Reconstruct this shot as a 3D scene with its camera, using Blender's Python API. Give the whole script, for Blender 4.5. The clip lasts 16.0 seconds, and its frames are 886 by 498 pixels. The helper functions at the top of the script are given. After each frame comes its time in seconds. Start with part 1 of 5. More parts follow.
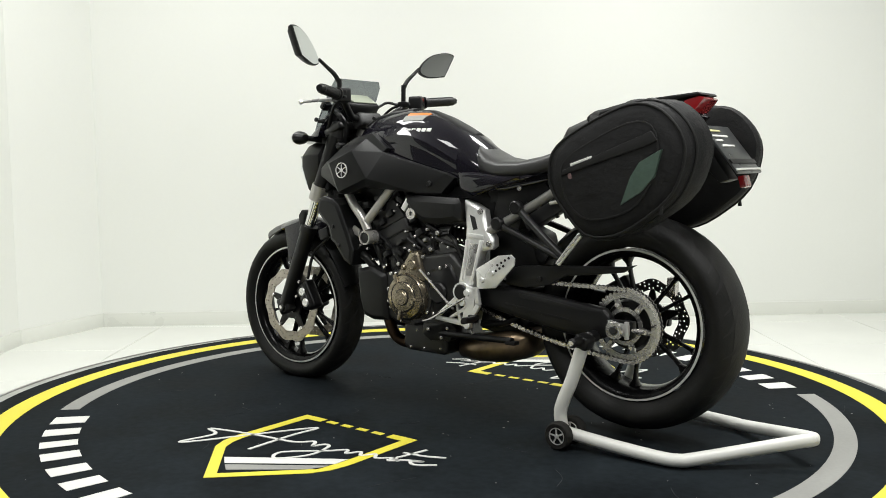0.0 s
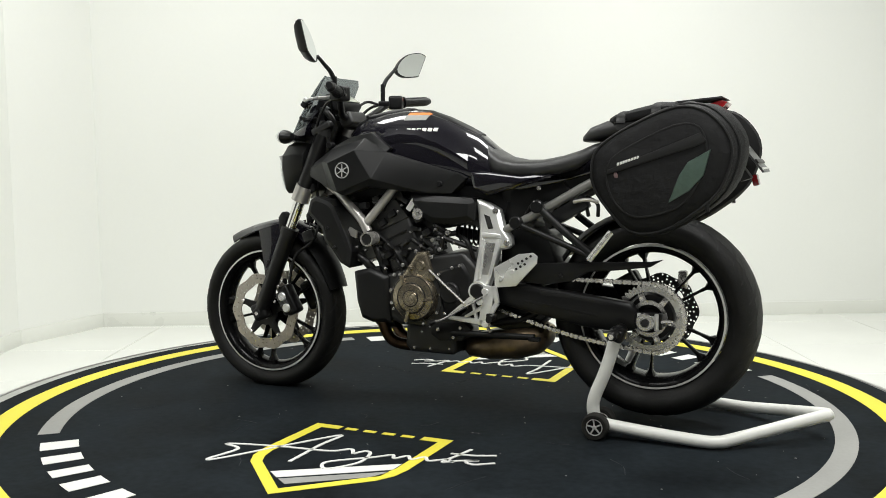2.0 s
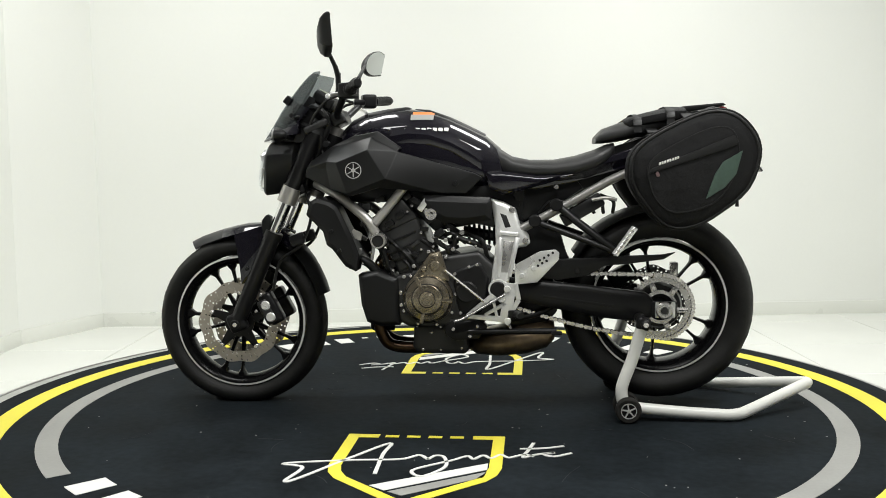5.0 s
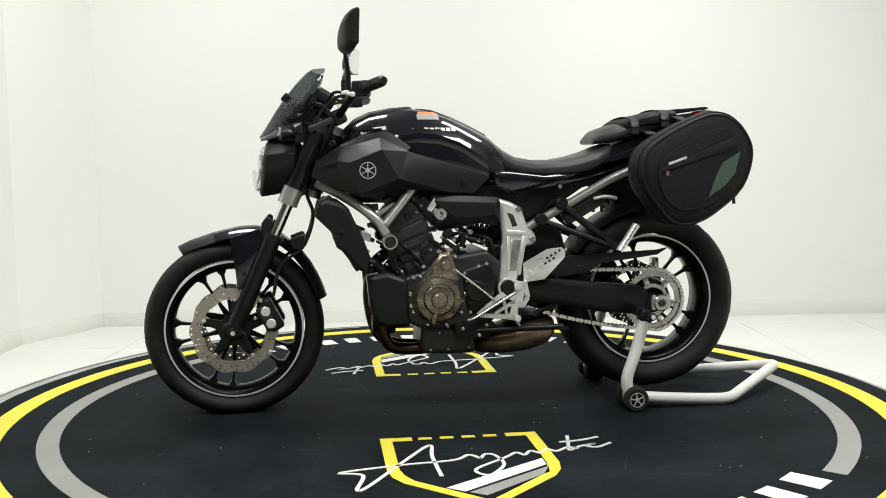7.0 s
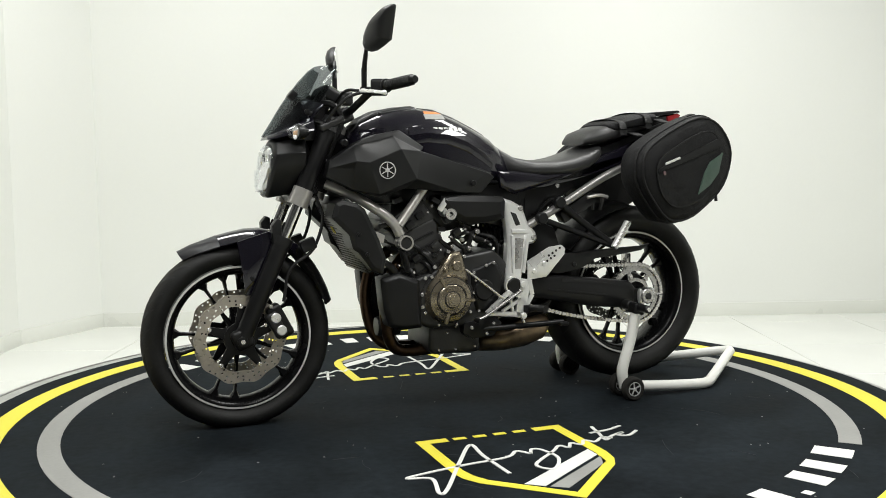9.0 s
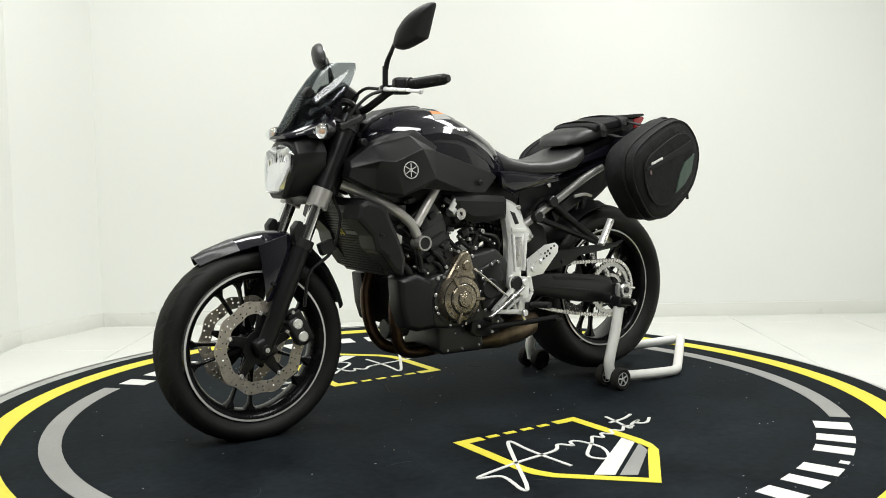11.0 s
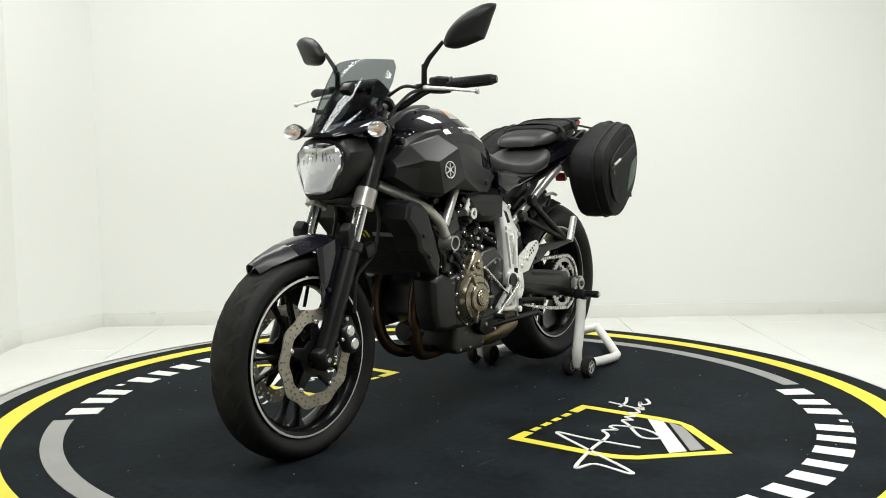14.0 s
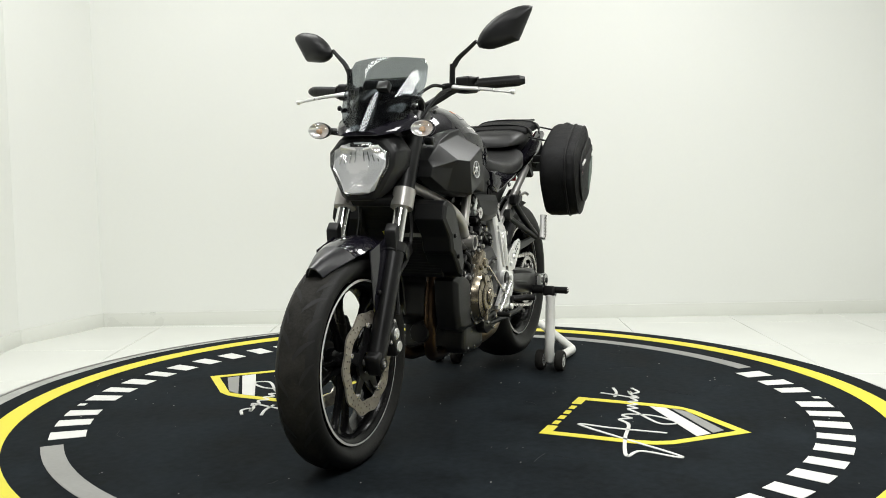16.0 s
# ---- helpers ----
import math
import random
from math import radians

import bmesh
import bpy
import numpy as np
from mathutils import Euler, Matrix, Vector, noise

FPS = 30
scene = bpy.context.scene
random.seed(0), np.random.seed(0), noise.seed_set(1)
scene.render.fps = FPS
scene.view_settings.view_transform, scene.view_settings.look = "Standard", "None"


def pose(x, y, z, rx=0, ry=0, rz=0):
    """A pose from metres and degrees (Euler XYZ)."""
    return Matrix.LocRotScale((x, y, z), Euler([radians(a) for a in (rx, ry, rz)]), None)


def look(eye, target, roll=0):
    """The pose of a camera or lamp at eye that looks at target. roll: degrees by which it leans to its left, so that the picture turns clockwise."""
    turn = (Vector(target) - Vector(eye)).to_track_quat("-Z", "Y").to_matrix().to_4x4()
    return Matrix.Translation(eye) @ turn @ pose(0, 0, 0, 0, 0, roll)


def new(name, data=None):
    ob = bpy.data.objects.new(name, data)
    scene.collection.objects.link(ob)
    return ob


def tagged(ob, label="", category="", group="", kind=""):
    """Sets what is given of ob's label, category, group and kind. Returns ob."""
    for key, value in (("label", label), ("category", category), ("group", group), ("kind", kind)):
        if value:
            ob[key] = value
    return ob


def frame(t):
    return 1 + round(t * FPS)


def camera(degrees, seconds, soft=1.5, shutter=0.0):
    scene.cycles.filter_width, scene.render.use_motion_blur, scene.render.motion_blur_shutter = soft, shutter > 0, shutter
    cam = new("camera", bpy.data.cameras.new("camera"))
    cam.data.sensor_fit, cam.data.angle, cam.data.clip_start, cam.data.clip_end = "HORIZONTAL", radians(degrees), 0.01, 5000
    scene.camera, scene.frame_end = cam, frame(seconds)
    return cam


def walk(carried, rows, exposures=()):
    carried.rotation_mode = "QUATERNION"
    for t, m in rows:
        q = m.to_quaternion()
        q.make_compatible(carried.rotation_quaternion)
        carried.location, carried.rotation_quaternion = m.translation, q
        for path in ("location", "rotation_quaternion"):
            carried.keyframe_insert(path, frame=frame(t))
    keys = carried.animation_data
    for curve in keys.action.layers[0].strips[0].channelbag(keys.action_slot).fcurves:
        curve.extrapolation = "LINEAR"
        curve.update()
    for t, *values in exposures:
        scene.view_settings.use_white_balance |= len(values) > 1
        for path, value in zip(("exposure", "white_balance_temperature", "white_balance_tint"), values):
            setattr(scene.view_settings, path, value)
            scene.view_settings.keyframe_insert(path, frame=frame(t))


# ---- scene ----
# ---- camera: stands still before the turntable ----
cam = camera(51.16, 16.0, soft=0.9)
EYE = (0.0, -3.1795, 0.8201)
VIEW = look(EYE, (-0.0062, 0.0, 0.5345), -0.525)
walk(cam, [(0, VIEW), (16, VIEW)], exposures=[(0, 0.0), (15.4, 0.0), (16, -0.06)])

# ---- light: soft white ceiling panels of the showroom ----
world = bpy.data.worlds.new("world")
world.use_nodes = True
world.node_tree.nodes["Background"].inputs[0].default_value = (0.9, 0.93, 0.9, 1)
world.node_tree.nodes["Background"].inputs[1].default_value = 0.05
scene.world = world


def panel_lamp(x, y, z, sx, sy, power):
    data = bpy.data.lights.new("ceiling_panel_lamp", "AREA")
    data.shape, data.size, data.size_y, data.energy = "RECTANGLE", sx, sy, power
    data.color = (0.995, 1.0, 0.972)
    ob = new("ceiling_panel_lamp", data)
    ob.matrix_basis = pose(x, y, z)
    return ob


LAMP_Z = 2.86
for lx, ly, power in ((-1.1, 0.75, 36.5), (1.35, 0.75, 54), (-1.1, -1.3, 36.5), (1.35, -1.3, 54), (0.1, -3.2, 47)):
    panel_lamp(lx, ly, LAMP_Z, 1.2, 0.6, power)


# ---- materials ----
def mk(name, color, rough=0.5, metal=0.0, var=0.15, scale=6.0, grain=120.0, bump=0.0, coat=0.0, spec=0.5, rvar=0.1, broad=0.0):
    m = bpy.data.materials.new(name)
    m.use_nodes = True
    nt = m.node_tree
    b = nt.nodes["Principled BSDF"]
    co = nt.nodes.new("ShaderNodeTexCoord")
    n1 = nt.nodes.new("ShaderNodeTexNoise")
    n1.inputs["Scale"].default_value, n1.inputs["Detail"].default_value = scale, 6
    n2 = nt.nodes.new("ShaderNodeTexNoise")
    n2.inputs["Scale"].default_value, n2.inputs["Detail"].default_value = grain, 3
    for n in (n1, n2):
        nt.links.new(co.outputs["Object"], n.inputs["Vector"])
    mix = nt.nodes.new("ShaderNodeMath")
    mix.operation = "MULTIPLY_ADD"
    nt.links.new(n2.outputs["Fac"], mix.inputs[0])
    mix.inputs[1].default_value = 0.4
    nt.links.new(n1.outputs["Fac"], mix.inputs[2])
    ramp = nt.nodes.new("ShaderNodeMapRange")
    ramp.inputs["From Min"].default_value, ramp.inputs["From Max"].default_value = 0.4, 1.0
    ramp.inputs["To Min"].default_value, ramp.inputs["To Max"].default_value = 1 - var, 1 + var
    nt.links.new(mix.outputs[0], ramp.inputs["Value"])
    col = nt.nodes.new("ShaderNodeMix")
    col.data_type, col.blend_type = "RGBA", "MULTIPLY"
    col.inputs["Factor"].default_value = 1.0
    col.inputs["A"].default_value = (*color, 1)
    nt.links.new(ramp.outputs["Result"], col.inputs["B"])
    nt.links.new(col.outputs["Result"], b.inputs["Base Color"])
    rr = nt.nodes.new("ShaderNodeMapRange")
    rr.inputs["To Min"].default_value, rr.inputs["To Max"].default_value = max(rough - rvar, 0.02), min(rough + rvar, 1)
    nt.links.new(n1.outputs["Fac"], rr.inputs["Value"])
    nt.links.new(rr.outputs["Result"], b.inputs["Roughness"])
    b.inputs["Metallic"].default_value = metal
    b.inputs["Coat Weight"].default_value = coat
    b.inputs["Coat Roughness"].default_value = 0.03
    b.inputs["Specular IOR Level"].default_value = spec
    if bump:
        bp = nt.nodes.new("ShaderNodeBump")
        bp.inputs["Strength"].default_value, bp.inputs["Distance"].default_value = bump, 0.002
        nt.links.new(n2.outputs["Fac"], bp.inputs["Height"])
        nt.links.new(bp.outputs["Normal"], b.inputs["Normal"])
        if broad:
            b2 = nt.nodes.new("ShaderNodeBump")
            b2.inputs["Strength"].default_value, b2.inputs["Distance"].default_value = broad, 0.012
            nt.links.new(n1.outputs["Fac"], b2.inputs["Height"])
            nt.links.new(bp.outputs["Normal"], b2.inputs["Normal"])
            nt.links.new(b2.outputs["Normal"], b.inputs["Normal"])
    return m


def clear(name, color, gloss=0.07):
    """a thin clear sheet: tinted see-through with a weak sharp reflection"""
    m = bpy.data.materials.new(name)
    m.use_nodes = True
    nt = m.node_tree
    nt.nodes.remove(nt.nodes["Principled BSDF"])
    out = nt.nodes["Material Output"]
    tr, gl, mx = nt.nodes.new("ShaderNodeBsdfTransparent"), nt.nodes.new("ShaderNodeBsdfGlossy"), nt.nodes.new("ShaderNodeMixShader")
    tr.inputs["Color"].default_value = (*color, 1)
    gl.inputs["Roughness"].default_value = 0.02
    mx.inputs["Fac"].default_value = gloss
    nt.links.new(tr.outputs[0], mx.inputs[1])
    nt.links.new(gl.outputs[0], mx.inputs[2])
    nt.links.new(mx.outputs[0], out.inputs["Surface"])
    return m


WALL = mk("wall_paint", (0.79, 0.80, 0.765), 0.55, var=0.015, scale=0.8, grain=60, bump=0.03)
SKIRT = mk("baseboard_tile", (0.74, 0.75, 0.70), 0.3, var=0.02, scale=2)
# unseen ceiling and rear walls, toned to limit fill and shape reflections
CEILING = mk("toned_unseen_ceiling", (0.22, 0.22, 0.21), 0.7, var=0.03, scale=1)
FARWALL = mk("dark_unseen_wall", (0.07, 0.07, 0.07), 0.6, var=0.05, scale=1)
MIDWALL = mk("grey_unseen_wall", (0.34, 0.34, 0.33), 0.6, var=0.04, scale=1)
TILE = mk("floor_tile", (0.76, 0.77, 0.73), 0.22, var=0.02, scale=1.5, rvar=0.05)
GROUT = mk("grout", (0.5, 0.5, 0.47), 0.8)
MAT = mk("rubber_mat", (0.0105, 0.0135, 0.0160), 0.72, spec=0.035, var=0.75, scale=3.4, grain=38, bump=0.25, rvar=0.22)
YELLOW = mk("yellow_marking", (0.75, 0.66, 0.045), 0.55, var=0.06, scale=5, grain=90)
GREYM = mk("grey_marking", (0.28, 0.28, 0.265), 0.6, var=0.12, scale=4, grain=90)
WHITEM = mk("white_marking", (0.72, 0.72, 0.69), 0.55, var=0.06, scale=6, grain=90)
RIMEDGE = mk("turntable_edge_paint", (0.36, 0.365, 0.345), 0.5, var=0.3, scale=7, grain=40)
SCRATCH = mk("scratched_rubber", (0.032, 0.036, 0.038), 0.7, spec=0.1, var=0.5, scale=12)
SCUFF = mk("dark_scuff", (0.10, 0.10, 0.095), 0.7, var=0.4, scale=20)
PAINT = mk("dark_violet_paint", (0.0062, 0.0054, 0.0098), 0.42, metal=0.0, spec=0.06, var=0.2, scale=3, coat=1.0, rvar=0.03)
MATTE = mk("matt_black_plastic", (0.0070, 0.0072, 0.0075), 0.42, spec=0.33, var=0.18, scale=5, grain=500, bump=0.06)
WHEELBLK = mk("gloss_black_wheel_paint", (0.0050, 0.0050, 0.0054), 0.24, spec=0.17, var=0.2, scale=9)
SATIN = mk("satin_black_metal", (0.007, 0.007, 0.0074), 0.34, metal=0.0, spec=0.34, var=0.25, scale=9, grain=200, bump=0.05)
DARK = mk("dark_engine_metal", (0.020, 0.020, 0.020), 0.40, metal=0.0, spec=0.5, var=0.4, scale=12, grain=160, bump=0.12)
RUBBER = mk("tyre_rubber", (0.026, 0.025, 0.0228), 0.80, spec=0.14, var=0.55, scale=16, grain=150, bump=0.3)
RUBBER_REAR = mk("tyre_sidewall_rubber", (0.0105, 0.0105, 0.0100), 0.55, spec=0.26, var=0.45, scale=14, grain=150, bump=0.25)
RUBBER_DARK = mk("rear_running_band", (0.0135, 0.0133, 0.0126), 0.58, spec=0.26, var=0.5, scale=18, grain=150, bump=0.3)
HOSE = mk("rubber_hose", (0.008, 0.008, 0.008), 0.4, spec=0.35, var=0.2)
LEATHER = mk("seat_vinyl", (0.019, 0.019, 0.019), 0.42, var=0.12, scale=5, grain=600, bump=0.18)
CORDURA = mk("black_cordura_fabric", (0.0062, 0.0062, 0.0066), 0.66, spec=0.24, var=0.4, scale=12, grain=700, bump=0.6, broad=1.0)
WEBBING = mk("black_webbing", (0.009, 0.009, 0.009), 0.6, spec=0.25, var=0.25, grain=500, bump=0.3)
REFLEX = mk("grey_green_reflective_fabric", (0.046, 0.076, 0.059), 0.42, var=0.3, scale=14, bump=0.1, broad=0.6)
CHROME = mk("chrome", (0.75, 0.75, 0.74), 0.1, metal=1, var=0.04, rvar=0.04)
ALU = mk("brushed_aluminium", (0.86, 0.86, 0.84), 0.30, metal=0.62, var=0.10, scale=10, grain=180, bump=0.03)
FRAMESIL = mk("silver_grey_frame_paint", (0.47, 0.455, 0.43), 0.30, metal=0.6, var=0.08, scale=9)
BRONZE = mk("bronze_engine_cover", (0.28, 0.243, 0.182), 0.27, metal=0.85, var=0.15, scale=14, grain=200, bump=0.05)
SPROCKET = mk("sprocket_grey_steel", (0.50, 0.49, 0.475), 0.26, metal=0.85, var=0.3, scale=20)
# darker copy of the frame paint, for the tube's shadowed place under the tail
SUBFRAME = mk("shaded_frame_paint", (0.24, 0.235, 0.225), 0.36, metal=0.5, var=0.1, scale=9)
FENDER = mk("satin_black_fender", (0.016, 0.016, 0.018), 0.33, var=0.15, scale=5, grain=400, bump=0.04)
TAG = mk("dull_red_grey_tag", (0.16, 0.10, 0.10), 0.5)
# heat tint, darkened all over for the shadow on the upper headers
COPPER = mk("heat_tinted_shaded_exhaust", (0.070, 0.042, 0.025), 0.3, metal=0.85, var=0.5, scale=9, grain=60)
STAINED = mk("heat_stained_steel", (0.21, 0.155, 0.098), 0.33, metal=0.75, var=0.55, scale=11, grain=50)
DISC = mk("brake_disc_steel", (0.45, 0.41, 0.355), 0.32, metal=0.65, var=0.12, scale=30)
STEEL = mk("chain_steel", (0.74, 0.72, 0.69), 0.24, metal=0.75, var=0.25, scale=40)
WHITEP = mk("white_powder_coat", (0.78, 0.78, 0.74), 0.32, var=0.03, scale=8)
SILVERST = mk("reflective_rim_tape", (0.62, 0.62, 0.60), 0.35, var=0.05)
RED = mk("red_lens", (0.30, 0.012, 0.015), 0.2, var=0.1, coat=0.5)
ORANGE = mk("orange_sticker", (0.72, 0.22, 0.05), 0.4, var=0.1)
AMBER = mk("amber_bulb", (0.62, 0.40, 0.25), 0.25, var=0.1)
SILVER = mk("bright_silver_finish", (0.80, 0.80, 0.79), 0.2, metal=0.5, var=0.05)
REFLECTOR = mk("vacuum_metal_reflector", (0.97, 0.97, 0.96), 0.10, metal=0.5, var=0.03)
MIRROR = mk("mirror_glass", (0.72, 0.74, 0.74), 0.03, metal=1, var=0.01, rvar=0.01)
SMOKE = clear("smoked_acrylic", (0.50, 0.52, 0.53), 0.035)
LENS = clear("clear_lens", (0.97, 0.975, 0.98), 0.06)
# black parts, and overlays that paint the shade of grooves and holes
BLACKH = mk("black_part_and_recess_shade", (0.006, 0.006, 0.006), 0.7)


# ---- mesh helpers ----
def bm_new():
    return bmesh.new()


def merge(bm, other, m=None):
    tmp = bpy.data.meshes.new("tmp")
    if m is not None:
        bmesh.ops.transform(other, matrix=m, verts=other.verts)
    other.to_mesh(tmp)
    other.free()
    bm.from_mesh(tmp)
    bpy.data.meshes.remove(tmp)
    return bm


def bevelled(bm, w, seg=2, angle=30):
    es = [e for e in bm.edges if len(e.link_faces) == 2 and e.calc_face_angle(0) > radians(angle)]
    if w > 0 and es:
        bmesh.ops.bevel(bm, geom=es, offset=w, segments=seg, profile=0.6, affect="EDGES", clamp_overlap=True)
    return bm


def box(c, s, bev=0.004, rot=(0, 0, 0), seg=2, taper=1.0):
    bm = bm_new()
    bmesh.ops.create_cube(bm, size=1)
    for v in bm.verts:
        k = taper if v.co.z > 0 else 1.0
        v.co = Vector((v.co.x * s[0] * k, v.co.y * s[1] * k, v.co.z * s[2]))
    bevelled(bm, bev, seg)
    bmesh.ops.transform(bm, matrix=pose(*c, *rot), verts=bm.verts)
    return bm


def smooth_path(pts, k=6):
    pts = [Vector(p) for p in pts]
    if len(pts) < 3:
        return pts
    out, e = [], [pts[0] * 2 - pts[1]] + pts + [pts[-1] * 2 - pts[-2]]
    for i in range(1, len(e) - 2):
        a, b, c, d = e[i - 1:i + 3]
        for j in range(k):
            t = j / k
            out.append(0.5 * ((2 * b) + (c - a) * t + (2 * a - 5 * b + 4 * c - d) * t * t + (3 * b - a - 3 * c + d) * t ** 3))
    return out + [pts[-1]]


def tube(pts, r, n=10, k=6, flat=1.0, wide=None):
    path = smooth_path(pts, k)
    bm, rings, up = bm_new(), [], None if wide is None else Vector(wide)
    fu, fs = (flat, 1.0) if wide is None else (1.0, flat)
    for i, p in enumerate(path):
        d = (path[min(i + 1, len(path) - 1)] - path[max(i - 1, 0)]).normalized()
        if up is None:
            up = d.orthogonal().normalized()
        up = (up - d * up.dot(d)).normalized()
        side = d.cross(up)
        rad = r if not isinstance(r, (list, tuple)) else r[0] + (r[1] - r[0]) * i / (len(path) - 1)
        rings.append([bm.verts.new(p + (up * math.cos(a) * fu + side * math.sin(a) * fs) * rad) for a in [2 * math.pi * q / n for q in range(n)]])
    for a, b in zip(rings, rings[1:]):
        for q in range(n):
            bm.faces.new((a[q], a[(q + 1) % n], b[(q + 1) % n], b[q]))
    bm.faces.new(rings[0][::-1]), bm.faces.new(rings[-1])
    bmesh.ops.recalc_face_normals(bm, faces=bm.faces)
    return bm


def loft(loops, cap=True, closed=False):
    bm = bm_new()
    rings = [[bm.verts.new(p) for p in lp] for lp in loops]
    n = len(rings[0])
    for a, b in list(zip(rings, rings[1:])) + ([(rings[-1], rings[0])] if closed else []):
        for q in range(n):
            bm.faces.new((a[q], a[(q + 1) % n], b[(q + 1) % n], b[q]))
    if cap and not closed:
        bm.faces.new(rings[0][::-1]), bm.faces.new(rings[-1])
    bmesh.ops.recalc_face_normals(bm, faces=bm.faces)
    return bm


def lathe(profile, n=48, c=(0, 0, 0), closed=False, axis="Y"):
    """profile of (radius, place along the axis)"""
    loops = []
    for i in range(n):
        a = 2 * math.pi * i / n
        loops.append([Vector((r * math.cos(a), y, r * math.sin(a))) for r, y in profile])
    bm = bm_new()
    rings = [[bm.verts.new(p) for p in lp] for lp in loops]
    m = len(profile)
    for i in range(n):
        a, b = rings[i], rings[(i + 1) % n]
        for q in range(m if closed else m - 1):
            bm.faces.new((a[q], a[(q + 1) % m], b[(q + 1) % m], b[q]))
    bmesh.ops.remove_doubles(bm, verts=bm.verts, dist=1e-6)
    bmesh.ops.recalc_face_normals(bm, faces=bm.faces)
    t = Matrix.Translation(c)
    if axis == "Z":
        t = t @ pose(0, 0, 0, 90)
    if axis == "X":
        t = t @ pose(0, 0, 0, 0, 0, -90)
    bmesh.ops.transform(bm, matrix=t, verts=bm.verts)
    return bm


def cyl(c, r, h, n=20, bev=0.002, axis="Y", r2=None):
    r2 = r if r2 is None else r2
    b = min(bev, r * 0.4, h * 0.4)
    return lathe([(0, -h / 2), (r - b, -h / 2), (r, -h / 2 + b), (r2, h / 2 - b), (r2 - b, h / 2), (0, h / 2)], n, c, axis=axis)


def plate(outline, v0, v1, bev=0.004, dome=0.0, inset=0.02, seg=2):
    """an outline of (x, z) made solid between y = v0 and y = v1; dome lifts an inset part of the v1 face"""
    bm = bm_new()
    a = [bm.verts.new((x, v0, z)) for x, z in outline]
    b = [bm.verts.new((x, v1, z)) for x, z in outline]
    n = len(a)
    for i in range(n):
        bm.faces.new((a[i], a[(i + 1) % n], b[(i + 1) % n], b[i]))
    bm.faces.new(a[::-1])
    top = bm.faces.new(b)
    bmesh.ops.recalc_face_normals(bm, faces=bm.faces)
    if dome:
        bmesh.ops.inset_region(bm, faces=[top], thickness=inset, depth=dome, use_even_offset=True)
    bevelled(bm, bev, seg)
    return bm


def rounded(outline, k=4):
    """a closed outline drawn as a smooth curve through its corners"""
    n, out = len(outline), []
    for i in range(n):
        a, b, c, d = [Vector(outline[(i + j) % n]) for j in (-1, 0, 1, 2)]
        for j in range(k):
            t = j / k
            out.append(tuple(0.5 * ((2 * b) + (c - a) * t + (2 * a - 5 * b + 4 * c - d) * t * t + (3 * b - a - 3 * c + d) * t ** 3)))
    return out


def mesh_of(name, bm, material, sharp=38):
    me = bpy.data.meshes.new(name)
    bm.to_mesh(me)
    bm.free()
    for p in me.polygons:
        p.use_smooth = True
    me.set_sharp_from_angle(angle=radians(sharp))
    me.materials.append(material)
    return me


def part(name, bm, material, parent, label="", sharp=38):
    ob = new(name, mesh_of(name, bm, material, sharp))
    ob.parent = parent
    return tagged(ob, label)


def solid(name, bm, material, label="", category="", kind="", sharp=38):
    return tagged(new(name, mesh_of(name, bm, material, sharp)), label, category, kind=kind)


def flip(bm):
    """mirror a mesh to the other side"""
    bmesh.ops.scale(bm, vec=(1, -1, 1), verts=bm.verts)
    bmesh.ops.reverse_faces(bm, faces=bm.faces)
    return bm


# ---- the room ----
FLOOR_Z, CEIL_Z = -0.10, 2.9
CORNERS = [(-2.0, 2.165), (3.6, 2.47), (3.6, -0.6), (3.6, -6.0), (-2.2, -6.0), (-2.2, -0.6), (-2.24, 1.62)]


def build_room():
    bm = bm_new()
    bm.faces.new([bm.verts.new((x, y, FLOOR_Z - 0.004)) for x, y in ((-2.6, -6.4), (4.0, -6.4), (4.0, 2.9), (-2.6, 2.9))])
    floor = solid("floor", bm, GROUT, "pale floor base under large tiles", kind="structure")
    bm = bm_new()
    bm.faces.new([bm.verts.new((x, y, CEIL_Z)) for x, y in ((-2.6, 2.9), (4.0, 2.9), (4.0, -6.4), (-2.6, -6.4))])
    solid("ceiling", bm, CEILING, "unseen grey ceiling, added and toned to limit the fill light", kind="structure")
    names = ("wall_north", "wall_east", "wall_east_rear", "wall_south", "wall_west_rear", "wall_west", "wall_corner")
    for i, name in enumerate(names):
        a, b = Vector(CORNERS[i]), Vector(CORNERS[(i + 1) % 7])
        d = (b - a).normalized()
        out = Vector((-d.y, d.x)) * 0.15
        bm = loft([[Vector((*p, z)) for p in (a - d * 0.0, b + d * 0.0, b + out, a + out)] for z in (FLOOR_Z - 0.01, CEIL_Z)])
        # walls out of view, added dark or grey for the reflections
        rear = name in ("wall_south", "wall_east_rear", "wall_west_rear")
        solid(name, bm, (MIDWALL if name == "wall_east_rear" else FARWALL) if rear else WALL, "unseen closing wall, added and toned to shape the reflections" if rear else "smooth white painted showroom wall", kind="structure")
        inn = -out.normalized() * 0.012
        bm = loft([[Vector((*p, z)) for p in (a, b, b + inn, a + inn)] for z in (FLOOR_Z, FLOOR_Z + 0.082)])
        bevelled(bm, 0.003)
        solid("baseboard", bm, SKIRT, "low white tiled baseboard", kind="structure")
    return floor


FLOOR = build_room()

# ---- the turntable ----
R_MAT, R_EDGE = 1.580, 1.650


